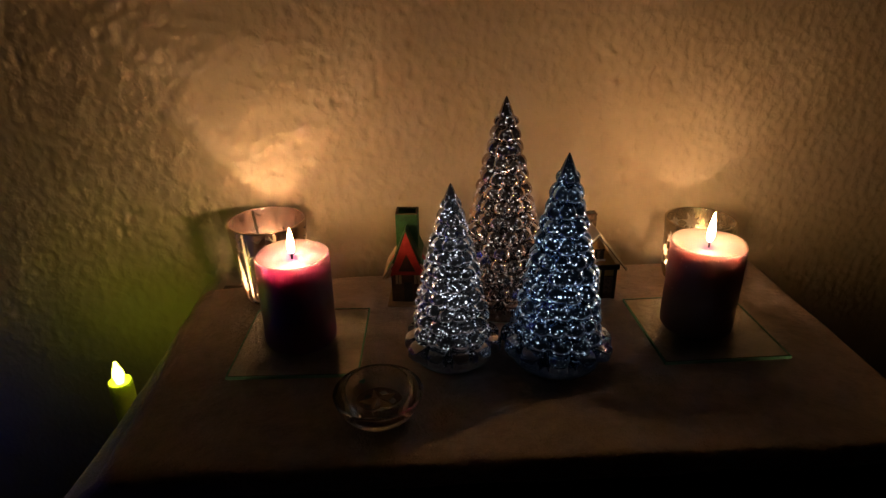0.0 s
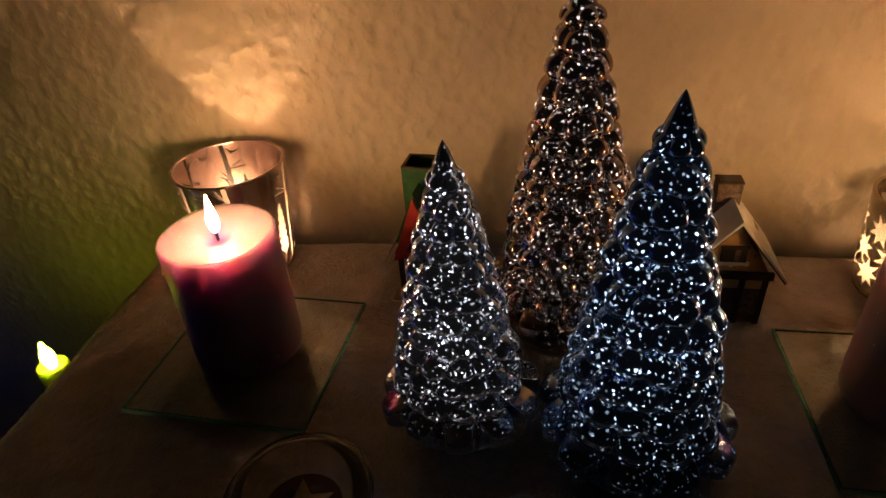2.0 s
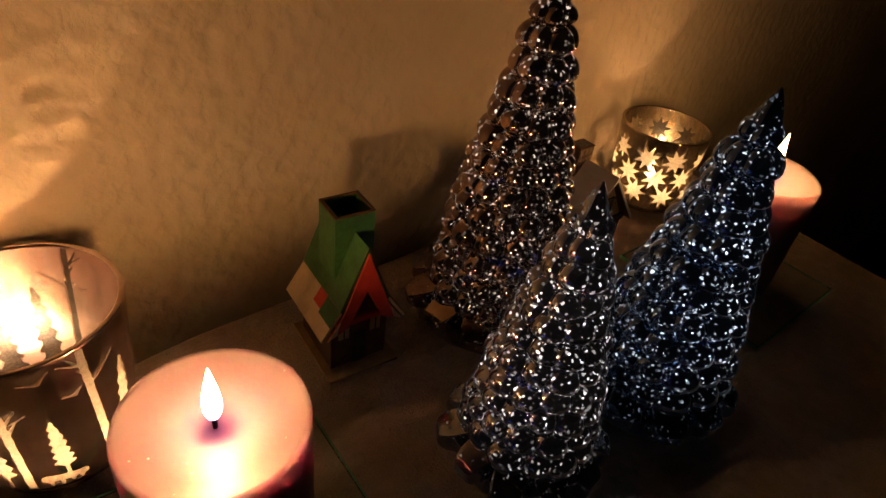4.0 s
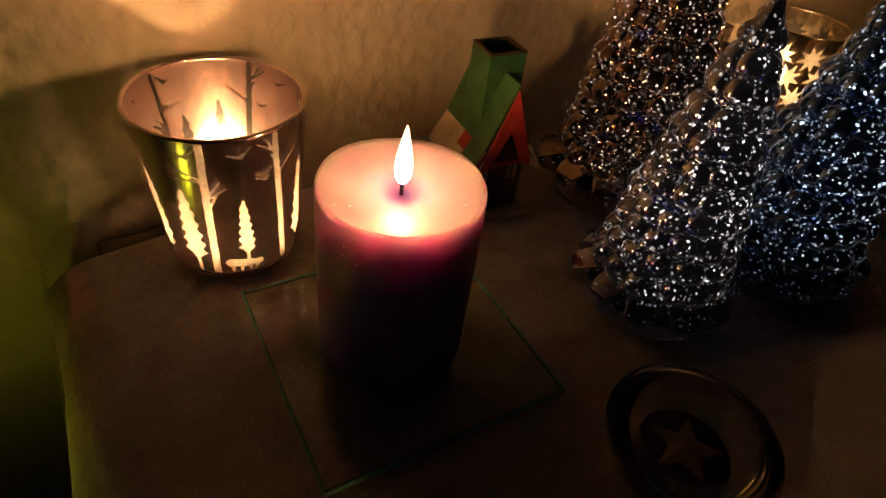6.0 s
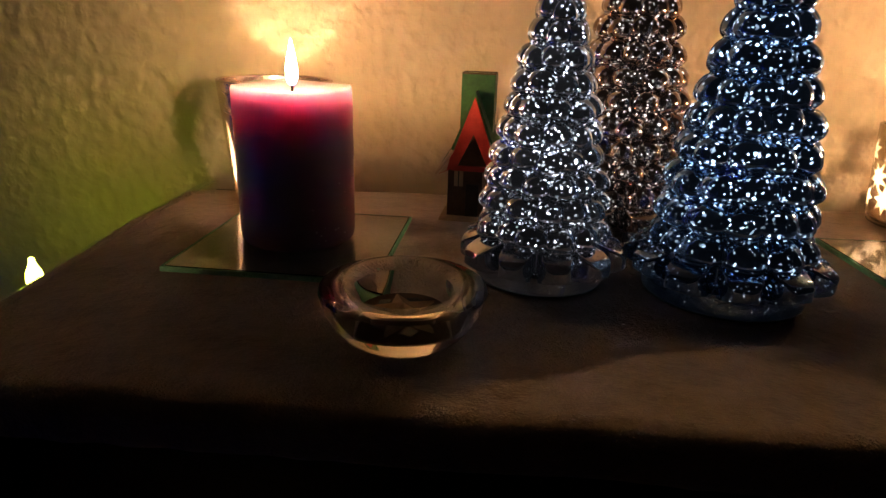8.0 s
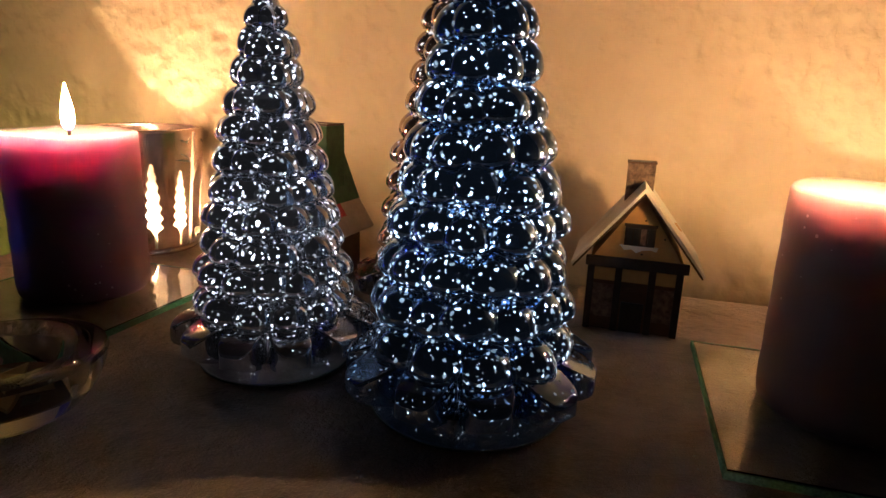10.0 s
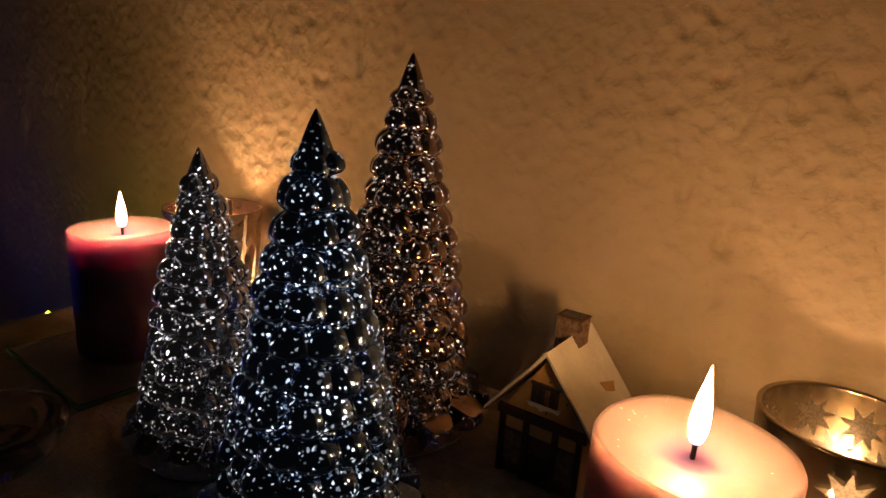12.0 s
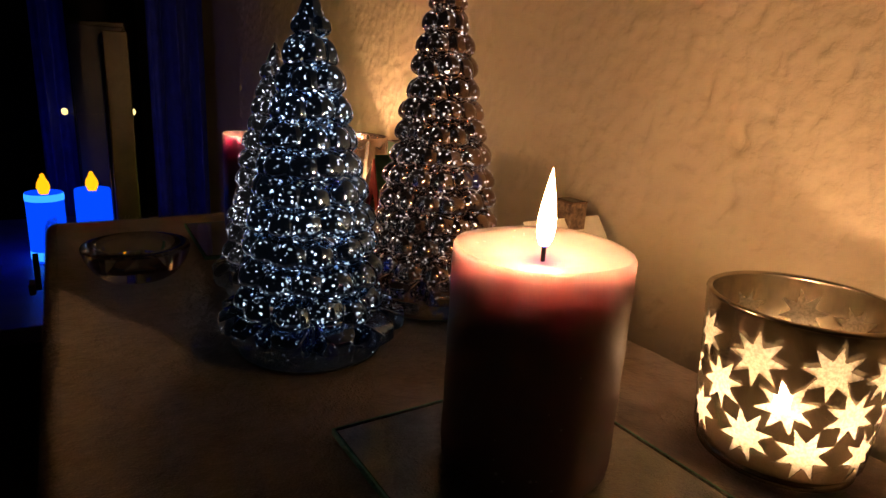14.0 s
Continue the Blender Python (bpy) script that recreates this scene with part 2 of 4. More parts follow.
M = dict(
    plaster=wall_plaster(), fleece=fleece_material(), fibre=fibre_material(),
    wax_purple=wax("purple_wax", (0.225, 0.132, 0.176), (0.072, 0.037, 0.053)),
    wax_mauve=wax("mauve_wax", (0.26, 0.172, 0.180), (0.050, 0.038, 0.041)),
    wax_white=wax("white_wax", (0.8, 0.72, 0.62), (0.01, 0.006, 0.004)),
    wick=surface("charred_wick", (0.01, 0.008, 0.006), (0.04, 0.03, 0.02), rough=0.9),
    glass=clear_glass("thick_grey_glass", (0.85, 0.86, 0.86)), plate_glass=clear_glass("plate_glass", (0.93, 0.98, 0.96)),
    edge=frosted("green_glass_edge", (0.42, 0.85, 0.66), 0.25),
    silver_tree=glitter_glass("silver_glitter_glass", ((0.18, 0.18, 0.21), (0.44, 0.44, 0.48)), (0.90, 0.92, 0.96), 0.56, 520, 0.0030),
    blue_tree=glitter_glass("blue_glitter_glass", ((0.05, 0.09, 0.20), (0.20, 0.31, 0.50)), (0.66, 0.84, 0.98), 0.56, 490, 0.0016),
    brown_tree=glitter_glass("brown_glitter_glass", ((0.20, 0.13, 0.10), (0.46, 0.33, 0.26)), (0.70, 0.62, 0.56), 0.46, 510, 0.0010),
    ring=surface("frosted_base", (0.10, 0.11, 0.09), (0.18, 0.19, 0.16), 60, 0.5),
    copper=mirror_coat("copper_mirror_coat", (0.58, 0.45, 0.42), (0.82, 0.69, 0.65), 0.06),
    smoke=mirror_coat("smoky_mirror_coat", (0.36, 0.31, 0.24), (0.58, 0.51, 0.40), 0.16),
    frost=frosted("frosted_window", (0.52, 0.49, 0.43)),
    tin=surface("tin_cup", (0.5, 0.5, 0.5), (0.7, 0.7, 0.7), 80, 0.3, 1.0),
    wood_dark=surface("dark_stained_wood", (0.02, 0.014, 0.01), (0.06, 0.04, 0.028), 30, 0.45, 0, 260, 0.3),
    wood_tan=surface("tan_wood", (0.32, 0.2, 0.11), (0.5, 0.34, 0.2), 50, 0.6),
    card_tan=surface("tan_card", (0.34, 0.22, 0.13), (0.48, 0.33, 0.2), 80, 0.8),
    card_pale=surface("bare_pale_card", (0.46, 0.35, 0.24), (0.62, 0.49, 0.36), 80, 0.8),
    card_orange=surface("ochre_card", (0.46, 0.25, 0.09), (0.58, 0.34, 0.14), 80, 0.7),
    card_red=surface("red_card", (0.35, 0.02, 0.02), (0.55, 0.05, 0.04), 80, 0.55, coat=0.2),
    card_green=surface("green_card", (0.012, 0.06, 0.022), (0.035, 0.14, 0.045), 80, 0.55, coat=0.2),
    card_brown=surface("brown_card", (0.05, 0.025, 0.015), (0.12, 0.06, 0.035), 90, 0.7),
    beam=surface("dark_beam_print", (0.02, 0.014, 0.012), (0.05, 0.035, 0.03), 90, 0.7),
    snow=surface("snow_print", (0.62, 0.58, 0.54), (0.78, 0.74, 0.70), 60, 0.7),
    stone=surface("stone_print", (0.07, 0.045, 0.035), (0.24, 0.16, 0.12), 300, 0.8),
    floor=surface("floorboards", (0.05, 0.03, 0.02), (0.12, 0.08, 0.05), 8, 0.5),
    # darkness of the room put into this paint, to cut bounced candle light
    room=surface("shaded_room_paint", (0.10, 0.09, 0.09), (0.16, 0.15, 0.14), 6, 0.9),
    # blue light of the LED candles put into the cloth colour
    cloth_dark=surface("led_lit_curtain", (0.03, 0.05, 0.45), (0.06, 0.09, 0.72), 40, 0.95),
    black=surface("black_lacquer", (0.01, 0.01, 0.012), (0.03, 0.03, 0.035), 20, 0.35),
    # blue LED glow put into the tabletop colour
    led_lit_top=surface("led_lit_lacquer", (0.05, 0.07, 0.40), (0.09, 0.12, 0.62), 20, 0.3),
    yellow_body=wax("yellow_led_plastic", (0.75, 0.80, 0.22), (0.006, 0.006, 0.002)),
    yellow_flame=glow("yellow_led_flame", (0.75, 0.85, 0.06), YELLOW_LED),
    blue_body=glow("blue_led_body", (0.0005, 0.055, 1.0), BLUE_LED),
    blue_hot=glow("blue_led_core", (0.02, 0.22, 1.0), BLUE_LED * 1.8),
    amber_flame=glow("amber_led_flame", (1.0, 0.36, 0.004), 1.6),
    dot=glow("reflected_flame_dot", (1.0, 0.75, 0.25), 1.6),
    lit_window=glow("lit_window", (1.0, 0.72, 0.28), 2.2),
    # passes light, so the added lamp in the lantern roof brightens it
    roof_glow=frosted("glow_through_terracotta", (0.55, 0.20, 0.09), 0.0),
    frost_soft=frosted("frosted_cut_out", (0.19, 0.17, 0.15), 0.04),
    terracotta=surface("terracotta_glaze", (0.4, 0.13, 0.06), (0.6, 0.25, 0.14), 120, 0.5),
)


# ---- building helpers ----
def mesh(name, verts, faces, mat, parent=None, smooth=True, label="", loc=None, crease=0):
    me = bpy.data.meshes.new(name)
    me.from_pydata([tuple(v) for v in verts], [], faces if isinstance(faces, list) else faces.tolist())
    me.materials.append(mat)
    me.polygons.foreach_set("use_smooth", [smooth] * len(me.polygons))
    me.update()
    if crease:
        me.set_sharp_from_angle(angle=radians(crease))
    ob = new(name, me)
    if loc:
        ob.location = loc
    if parent:
        ob.parent = parent
    return tagged(ob, label)


def part(name, bm, mat, parent=None, label="", smooth=False):
    me = bpy.data.meshes.new(name)
    bmesh.ops.recalc_face_normals(bm, faces=bm.faces)
    bm.to_mesh(me)
    bm.free()
    me.materials.append(mat)
    me.polygons.foreach_set("use_smooth", [smooth] * len(me.polygons))
    ob = new(name, me)
    if parent:
        ob.parent = parent
    return tagged(ob, label)


def box(x0, x1, y0, y1, z0, z1, bevel=0.0):
    bm = bmesh.new()
    bmesh.ops.create_cube(bm, size=1)
    for v in bm.verts:
        v.co = ((x0 + x1) / 2 + v.co.x * (x1 - x0), (y0 + y1) / 2 + v.co.y * (y1 - y0), (z0 + z1) / 2 + v.co.z * (z1 - z0))
    if bevel:
        bmesh.ops.bevel(bm, geom=bm.edges[:], offset=bevel, segments=2, affect="EDGES", profile=0.6)
    return bm


def prism(poly, a, b, axis="y"):
    """A flat outline (two coordinates) made solid along an axis from a to b."""
    def place(p, d):
        return {"y": (p[0], d, p[1]), "x": (d, p[0], p[1]), "z": (p[0], p[1], d)}[axis]
    bm = bmesh.new()
    lo, hi = [bm.verts.new(place(p, a)) for p in poly], [bm.verts.new(place(p, b)) for p in poly]
    bm.faces.new(lo), bm.faces.new(hi[::-1])
    for i in range(len(poly)):
        j = (i + 1) % len(poly)
        bm.faces.new((lo[i], lo[j], hi[j], hi[i]))
    return bm


def lathe(profile, n=64, wobble=0.0, closed=False):
    prof = np.array(profile)
    a = np.linspace(0, 2 * np.pi, n, endpoint=False)
    w = 1 + wobble * (np.sin(2 * a + 1) + 0.6 * np.sin(5 * a + 2) + 0.4 * np.sin(9 * a))
    v = np.stack([(prof[:, :1] * w * np.cos(a)), (prof[:, :1] * w * np.sin(a)), np.repeat(prof[:, 1:2], n, 1)], -1).reshape(-1, 3)
    return v, grid_faces(len(prof), n, closed)


def grid_faces(rows, n, closed=False):
    i, j = np.meshgrid(np.arange(rows if closed else rows - 1), np.arange(n), indexing="ij")
    i2, j2 = (i + 1) % rows, (j + 1) % n
    return np.stack([i * n + j, i * n + j2, i2 * n + j2, i2 * n + j], -1).reshape(-1, 4)


def thing(name, label, category, loc=(0, 0, 0), turn=0.0, group="", kind=""):
    ob = new(name)
    ob.location, ob.rotation_euler = loc, (0, 0, radians(turn))
    return tagged(ob, label, category, group, kind)


TURN = 1.7         # the table stands at this angle to the x axis
WALL_TURN = 2.9    # and the wall behind it at this one


def structure(ob, kind="structure"):
    ob.rotation_euler = (0, 0, radians(WALL_TURN))
    return tagged(ob, kind=kind)


# ---- room ----
def rough_wall():
    """Plaster with daubs and ridges: a solid slab whose face is uneven."""
    x0, x1, z0, z1 = -0.85, 1.0, -0.12, 0.70
    nx, nz = 720, 320
    xs, zs = np.linspace(x0, x1, nx), np.linspace(z0, z1, nz)
    verts = []
    for z in zs:
        for x in xs:
            p = Vector((x * 26, 3.1, z * 26))
            d = noise.noise(p) * 0.6 + noise.noise(p * 2.3 + Vector((5, 1, 2))) * 0.45
            q = noise.noise(Vector((x * 75, 9.0, z * 60)))
            q2 = noise.noise(Vector((x * 120, 2.0, z * 105)))
            s = noise.noise(Vector((x * 6, 4.0, z * 6)))
            pit = -max(0.0, q - 0.30) * 3.0 * max(0.0, s + 0.35)
            d *= 0.32 + 0.88 * max(0.0, min(1.0, (0.1 - x) / 0.35))
            verts.append((x, 0.0130 + (d * 0.0026 + q2 * 0.0015 + pit * 0.0034) * -1, z))
    i, j = np.meshgrid(np.arange(nz - 1), np.arange(nx - 1), indexing="ij")
    f = np.stack([i * nx + j, i * nx + j + 1, (i + 1) * nx + j + 1, (i + 1) * nx + j], -1).reshape(-1, 4)
    return mesh("wall_north", verts, f, M["plaster"])


structure(tagged(rough_wall(), "rough cream plaster wall lit by candles", "wall"))
structure(tagged(part("wall_north_upper", box(-2.4, 2.2, 0.0185, 0.15, -0.75, 1.75), M["plaster"]), "cream plaster wall of the dark room", "wall"))
structure(tagged(part("floor", box(-2.4, 2.2, -2.6, 0.0185, -0.80, -0.75), M["floor"]), "dark wooden floor of the room", "floor"))
# ceiling and other walls added to close the room; dark paint limits bounce
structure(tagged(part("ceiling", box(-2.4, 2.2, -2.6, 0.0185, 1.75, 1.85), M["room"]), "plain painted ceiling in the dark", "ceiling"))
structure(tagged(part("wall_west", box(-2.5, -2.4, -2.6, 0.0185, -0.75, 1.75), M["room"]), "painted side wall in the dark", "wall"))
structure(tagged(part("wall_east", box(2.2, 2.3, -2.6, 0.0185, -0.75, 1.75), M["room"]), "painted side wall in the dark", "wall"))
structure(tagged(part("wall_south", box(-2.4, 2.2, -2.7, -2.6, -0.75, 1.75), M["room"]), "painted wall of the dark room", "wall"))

# ---- table and cloth ----
LEFT, RIGHT, FRONT, BACK = -0.290, 0.447, -0.344, 0.008


def console_table():
    t = thing("console_table", "narrow dark wooden console table against the wall", "table", turn=TURN)
    part("tabletop", box(LEFT + 0.030, RIGHT - 0.004, FRONT + 0.006, BACK - 0.014, -0.030, -0.005, 0.003), M["wood_dark"], t)
    part("front_apron", box(LEFT + 0.05, RIGHT - 0.05, FRONT + 0.03, FRONT + 0.05, -0.11, -0.030), M["wood_dark"], t)
    part("side_apron", box(LEFT + 0.02, LEFT + 0.04, FRONT + 0.05, BACK - 0.04, -0.11, -0.030), M["wood_dark"], t)
    part("side_apron", box(RIGHT - 0.04, RIGHT - 0.02, FRONT + 0.05, BACK - 0.04, -0.11, -0.030), M["wood_dark"], t)
    for x in (LEFT + 0.02, RIGHT - 0.06):
        for y in (FRONT + 0.02, BACK - 0.05):
            part("leg", box(x, x + 0.04, y, y + 0.04, -0.75, -0.030, 0.003), M["wood_dark"], t)
    part("lower_shelf", box(LEFT + 0.02, RIGHT - 0.02, FRONT - 0.09, BACK - 0.02, -0.36, -0.3402, 0.003), M["wood_dark"], t)
    return t


def sheet_height(x, y):
    return noise.noise(Vector((x * 9, y * 9, 1.0))) * 0.0008 + noise.noise(Vector((x * 34, y * 34, 4.0))) * 0.0005 - 0.0018


def hem(s, k):
    return noise.noise(Vector((s * 14, k, 2.0))) * 0.004 + noise.noise(Vector((s * 70, k, 5.0))) * 0.0012


def fleece_cloth():
    """One sheet over the table: flat on top, rolled over the front, hanging down at both ends; 3 mm thick."""
    nx, ny = 300, 170
    drop_l, drop_r, drop_f = 0.11, 0.045, 0.022

    def bend(s, r):
        """Arc length s past the flat stretch gives the reach outwards and the drop."""
        if s <= 0:
            return 0.0, 0.0
        if s < r * 1.57:
            return r * math.sin(s / r), -r * (1 - math.cos(s / r))
        return r, -r - (s - r * 1.57)
    verts = []
    for under in (0.0, 0.0028):
        for j in range(ny + 1):
            for i in range(nx + 1):
                u = LEFT - drop_l + (RIGHT - LEFT + drop_l + drop_r) * i / nx
                back = float(np.interp(u, (-0.29, -0.10, 0.45), (-0.028, -0.004, 0.008)))
                v = FRONT - drop_f + (back - FRONT + drop_f) * j / ny
                edge = LEFT + 0.024 + 0.011 * min(1.0, max(0.0, (-v - 0.12) / 0.15))
                lo, zl = bend(edge - u, 0.027)
                hi, zr = bend(u - RIGHT + 0.005, 0.007)
                fo, zf = bend(FRONT + 0.005 - v + hem(u, 1.0), 0.010)
                x = max(min(u, RIGHT - 0.005), edge) - lo + hi
                y = max(v, FRONT + 0.005) - fo
                z = zl + zr + zf
                # the hanging ends sway in soft folds
                if zl < -0.01:
                    x -= 0.85 * (-zl - 0.01) * min(1.0, max(0.0, (-v - 0.10) / 0.18))
                    x -= 0.012 * (-zl / drop_l) * (0.6 + math.sin(v * 26 + 1.0))
                    y += 0.25 * zl * max(0.0, -v - 0.2)
                x += hem(v, 3.0) * 0.5 * (1 if lo or hi else 0)
                z += sheet_height(u, v)
                verts.append((x + (under if lo else -under if hi else 0) * 0.8, y + (under if fo else 0) * 0.8, z - under))
    n1 = (nx + 1) * (ny + 1)
    i, j = np.meshgrid(np.arange(ny), np.arange(nx), indexing="ij")
    a = i * (nx + 1) + j
    f = np.stack([a, a + 1, a + nx + 2, a + nx + 1], -1).reshape(-1, 4)
    faces = f.tolist() + (f[:, ::-1] + n1).tolist()
    ring = [j for j in range(nx + 1)] + [(k + 1) * (nx + 1) - 1 for k in range(1, ny + 1)] + [ny * (nx + 1) + k for k in range(nx - 1, -1, -1)] + [k * (nx + 1) for k in range(ny - 1, 0, -1)]
    for p, q in zip(ring, ring[1:] + ring[:1]):
        faces.append((q, p, p + n1, q + n1))
    cloth = mesh("fleece_cloth", verts, faces, M["fleece"])
    cloth.rotation_euler = (0, 0, radians(TURN))
    tagged(cloth, "off-white fluffy fleece cloth spread over the table", "tablecloth")
    # loose fibres standing off the bent edges and the top
    rng = random.Random(4)
    fv, ff = [], []
    for k in range(26000):
        kind = rng.random()
        if kind < 0.34:
            v = rng.uniform(FRONT, BACK)
            a = rng.uniform(-0.2, 1.4)
            p = Vector((LEFT + 0.024 + 0.011 * min(1.0, max(0.0, (-v - 0.12) / 0.15)) - 0.027 * math.sin(max(a, 0)), v, -0.027 * (1 - math.cos(max(a, 0))) + sheet_height(LEFT, v)))
            d = Vector((-math.sin(a + 0.2), rng.uniform(-0.7, 0.7), math.cos(a)))
        elif kind < 0.7:
            u = rng.uniform(LEFT, RIGHT)
            a = rng.uniform(-0.2, 1.5)
            p = Vector((u, FRONT + 0.005 - 0.010 * math.sin(max(a, 0)), -0.010 * (1 - math.cos(max(a, 0))) + sheet_height(u, FRONT)))
            d = Vector((rng.uniform(-0.7, 0.7), -math.sin(a + 0.2), math.cos(a)))
        else:
            u, v = rng.uniform(LEFT + 0.01, RIGHT - 0.01), rng.uniform(FRONT + 0.005, FRONT + 0.16)
            p = Vector((u, v, sheet_height(u, v)))
            d = Vector((rng.uniform(-1, 1), rng.uniform(-1, 1), rng.uniform(0.1, 0.5)))
        d = d.normalized() * rng.uniform(0.0008, 0.0026)
        side = d.cross(Vector((rng.uniform(-1, 1), rng.uniform(-1, 1), rng.uniform(-1, 1)))).normalized() * 0.00011
        b = len(fv)
        fv += [p - side, p + side, p + d]
        ff.append((b, b + 1, b + 2))
    fuzz = mesh("fleece_fuzz", fv, ff, M["fibre"], cloth, label="loose pale fleece fibres")
    tagged(fuzz, kind="stuff")
    gv, gf = [], []
    for k in range(420):
        u, v = rng.uniform(LEFT + 0.03, RIGHT - 0.03), rng.uniform(FRONT + 0.004, -0.04)
        p = Vector((u, v, sheet_height(u, v) + 0.0006))
        a, e, w = rng.uniform(0, 6.28), rng.uniform(-0.6, 0.6), rng.uniform(0.00025, 0.0005)
        dx, dy = Vector((math.cos(a), math.sin(a), e)) * w, Vector((-math.sin(a), math.cos(a), rng.uniform(-0.6, 0.6))) * w
        b = len(gv)
        gv += [p - dx - dy, p + dx - dy, p + dx + dy, p - dx + dy]
        gf.append((b, b + 1, b + 2, b + 3))
    tagged(mesh("glitter", gv, gf, M["tin"], cloth, False, "fine silver glitter caught in the fleece"), kind="stuff")
    return cloth


console_table()
fleece_cloth()


def cloth_clamp(x, z):
    c = thing("cloth_clamp", "small beige wooden clamp on the cloth's front hem", "clamp", (x, FRONT - 0.012 + x * 0.03, z), TURN)
    part("jaw", box(-0.006, 0.006, -0.006, -0.001, -0.030, 0.006, 0.001), M["wood_tan"], c)
    part("jaw", box(-0.006, 0.006, 0.008, 0.012, -0.030, 0.002, 0.001), M["wood_tan"], c)
    part("knob", box(-0.009, 0.009, -0.012, -0.006, -0.034, -0.022, 0.002), M["wood_tan"], c)


cloth_clamp(-0.214, -0.030)


# ---- candles on glass plates ----
def flame(name, parent, height, width, strength, loc, lean=(0, 0), tint=(1.0, 0.56, 0.2)):
    prof = []
    for k in range(17):
        s = k / 16
        prof.append((max(1e-5, width / 2 * (math.sin(math.pi * s ** 0.62)) ** 0.9 * (1 - 0.25 * s)), s * height))
    v, f = lathe(prof, 20)
    s = v[:, 2] / height
    v[:, 0] += lean[0] * s ** 1.4
    v[:, 1] += lean[1] * s ** 1.4
    return mesh(name, v, f, flame_material("candle_flame", strength, height, tint), parent, label="bright yellow-white burning flame", loc=loc)


def wick(parent, loc, h, bend):
    v, f = lathe([(1e-5, 0), (0.0010, 0), (0.0010, h * 0.5), (0.0011, h * 0.85), (1e-5, h)], 10)
    v[:, 0] += bend * (v[:, 2] / h) ** 2
    return mesh("wick", v, f, M["wick"], parent, label="charred black wick", loc=loc)


def pillar_candle(label, wax_mat, x, y, z, r, h, lean, flame_h, strength, pool):
    c = thing("pillar_candle", label, "candle", (x, y, z), group="pillar candles")
    prof = [(1e-5, 0.001), (r * 0.93, 0.0005), (r * 0.985, 0.003), (r, 0.008)]
    prof += [(r * (1 + 0.004 * math.sin(k * 1.7)), 0.008 + (h - 0.012) * k / 14) for k in range(1, 15)]
    prof += [(r * 0.995, h - 0.0018), (r * 0.972, h), (r * 0.93, h - 0.0012), (r * 0.7, h - 0.0035), (pool, h - 0.0048), (pool * 0.7, h - 0.0062), (1e-5, h - 0.0064)]
    v, f = lathe(prof, 96, 0.0016)
    ang = np.arctan2(v[:, 1], v[:, 0])
    top = v[:, 2] > h - 0.003
    v[:, 2] += top * 0.0006 * np.sin(3 * ang + 1.3)
    mesh("wax_body", v, f, wax_mat, c)
    wick(c, (0, 0, h - 0.0066), 0.011, lean[0] * 0.2)
    flame("flame", c, flame_h, 0.0080, strength, (0, 0, h - 0.001), lean)
    return c


def glass_plate(x, y, s, turn):
    p = thing("glass_plate", "square clear glass plate with green edges under a candle", "plate", (x, y, 0.0002), turn, "glass plates")
    a = s / 2
    slab = part("pane", box(-a + 0.0012, a - 0.0012, -a + 0.0012, a - 0.0012, 0.0, 0.004, 0.0006), M["plate_glass"], p)
    slab.visible_shadow = False
    for k in range(4):
        e = part("edge", box(-a, a, -a, -a + 0.0012, 0.0003, 0.0037, 0.0004), M["edge"], p, "polished green glass edge")
        e.rotation_euler = (0, 0, k * math.pi / 2)
        e.visible_shadow = False


glass_plate(-0.1275, -0.163, 0.1315, 0.0)
glass_plate(0.3085, -0.1525, 0.1315, 2.6)
pillar_candle("purple pillar candle burning on a glass plate", M["wax_purple"], -0.130, -0.160, 0.0044, 0.0378, 0.1010, (0.0005, 0.0), 0.029, FLAME_L, 0.010)
pillar_candle("pale mauve pillar candle burning on a glass plate", M["wax_mauve"], 0.3030, -0.150, 0.0044, 0.0380, 0.0995, (0.0008, 0.0), 0.034, FLAME_R, 0.014)


# ---- tealight holders ----
def star_shape(u, v, R, r, points, turn):
    a = np.arctan2(v, u) - turn
    k = np.pi / points
    a = np.abs((a + k) % (2 * k) - k)
    d = np.hypot(u, v)
    # straight edge from the tip (R, angle 0) to the notch (r, angle k)
    ex, ey = r * np.cos(k) - R, r * np.sin(k)
    px, py = d * np.cos(a) - R, d * np.sin(a)
    return ex * py - ey * px > 0


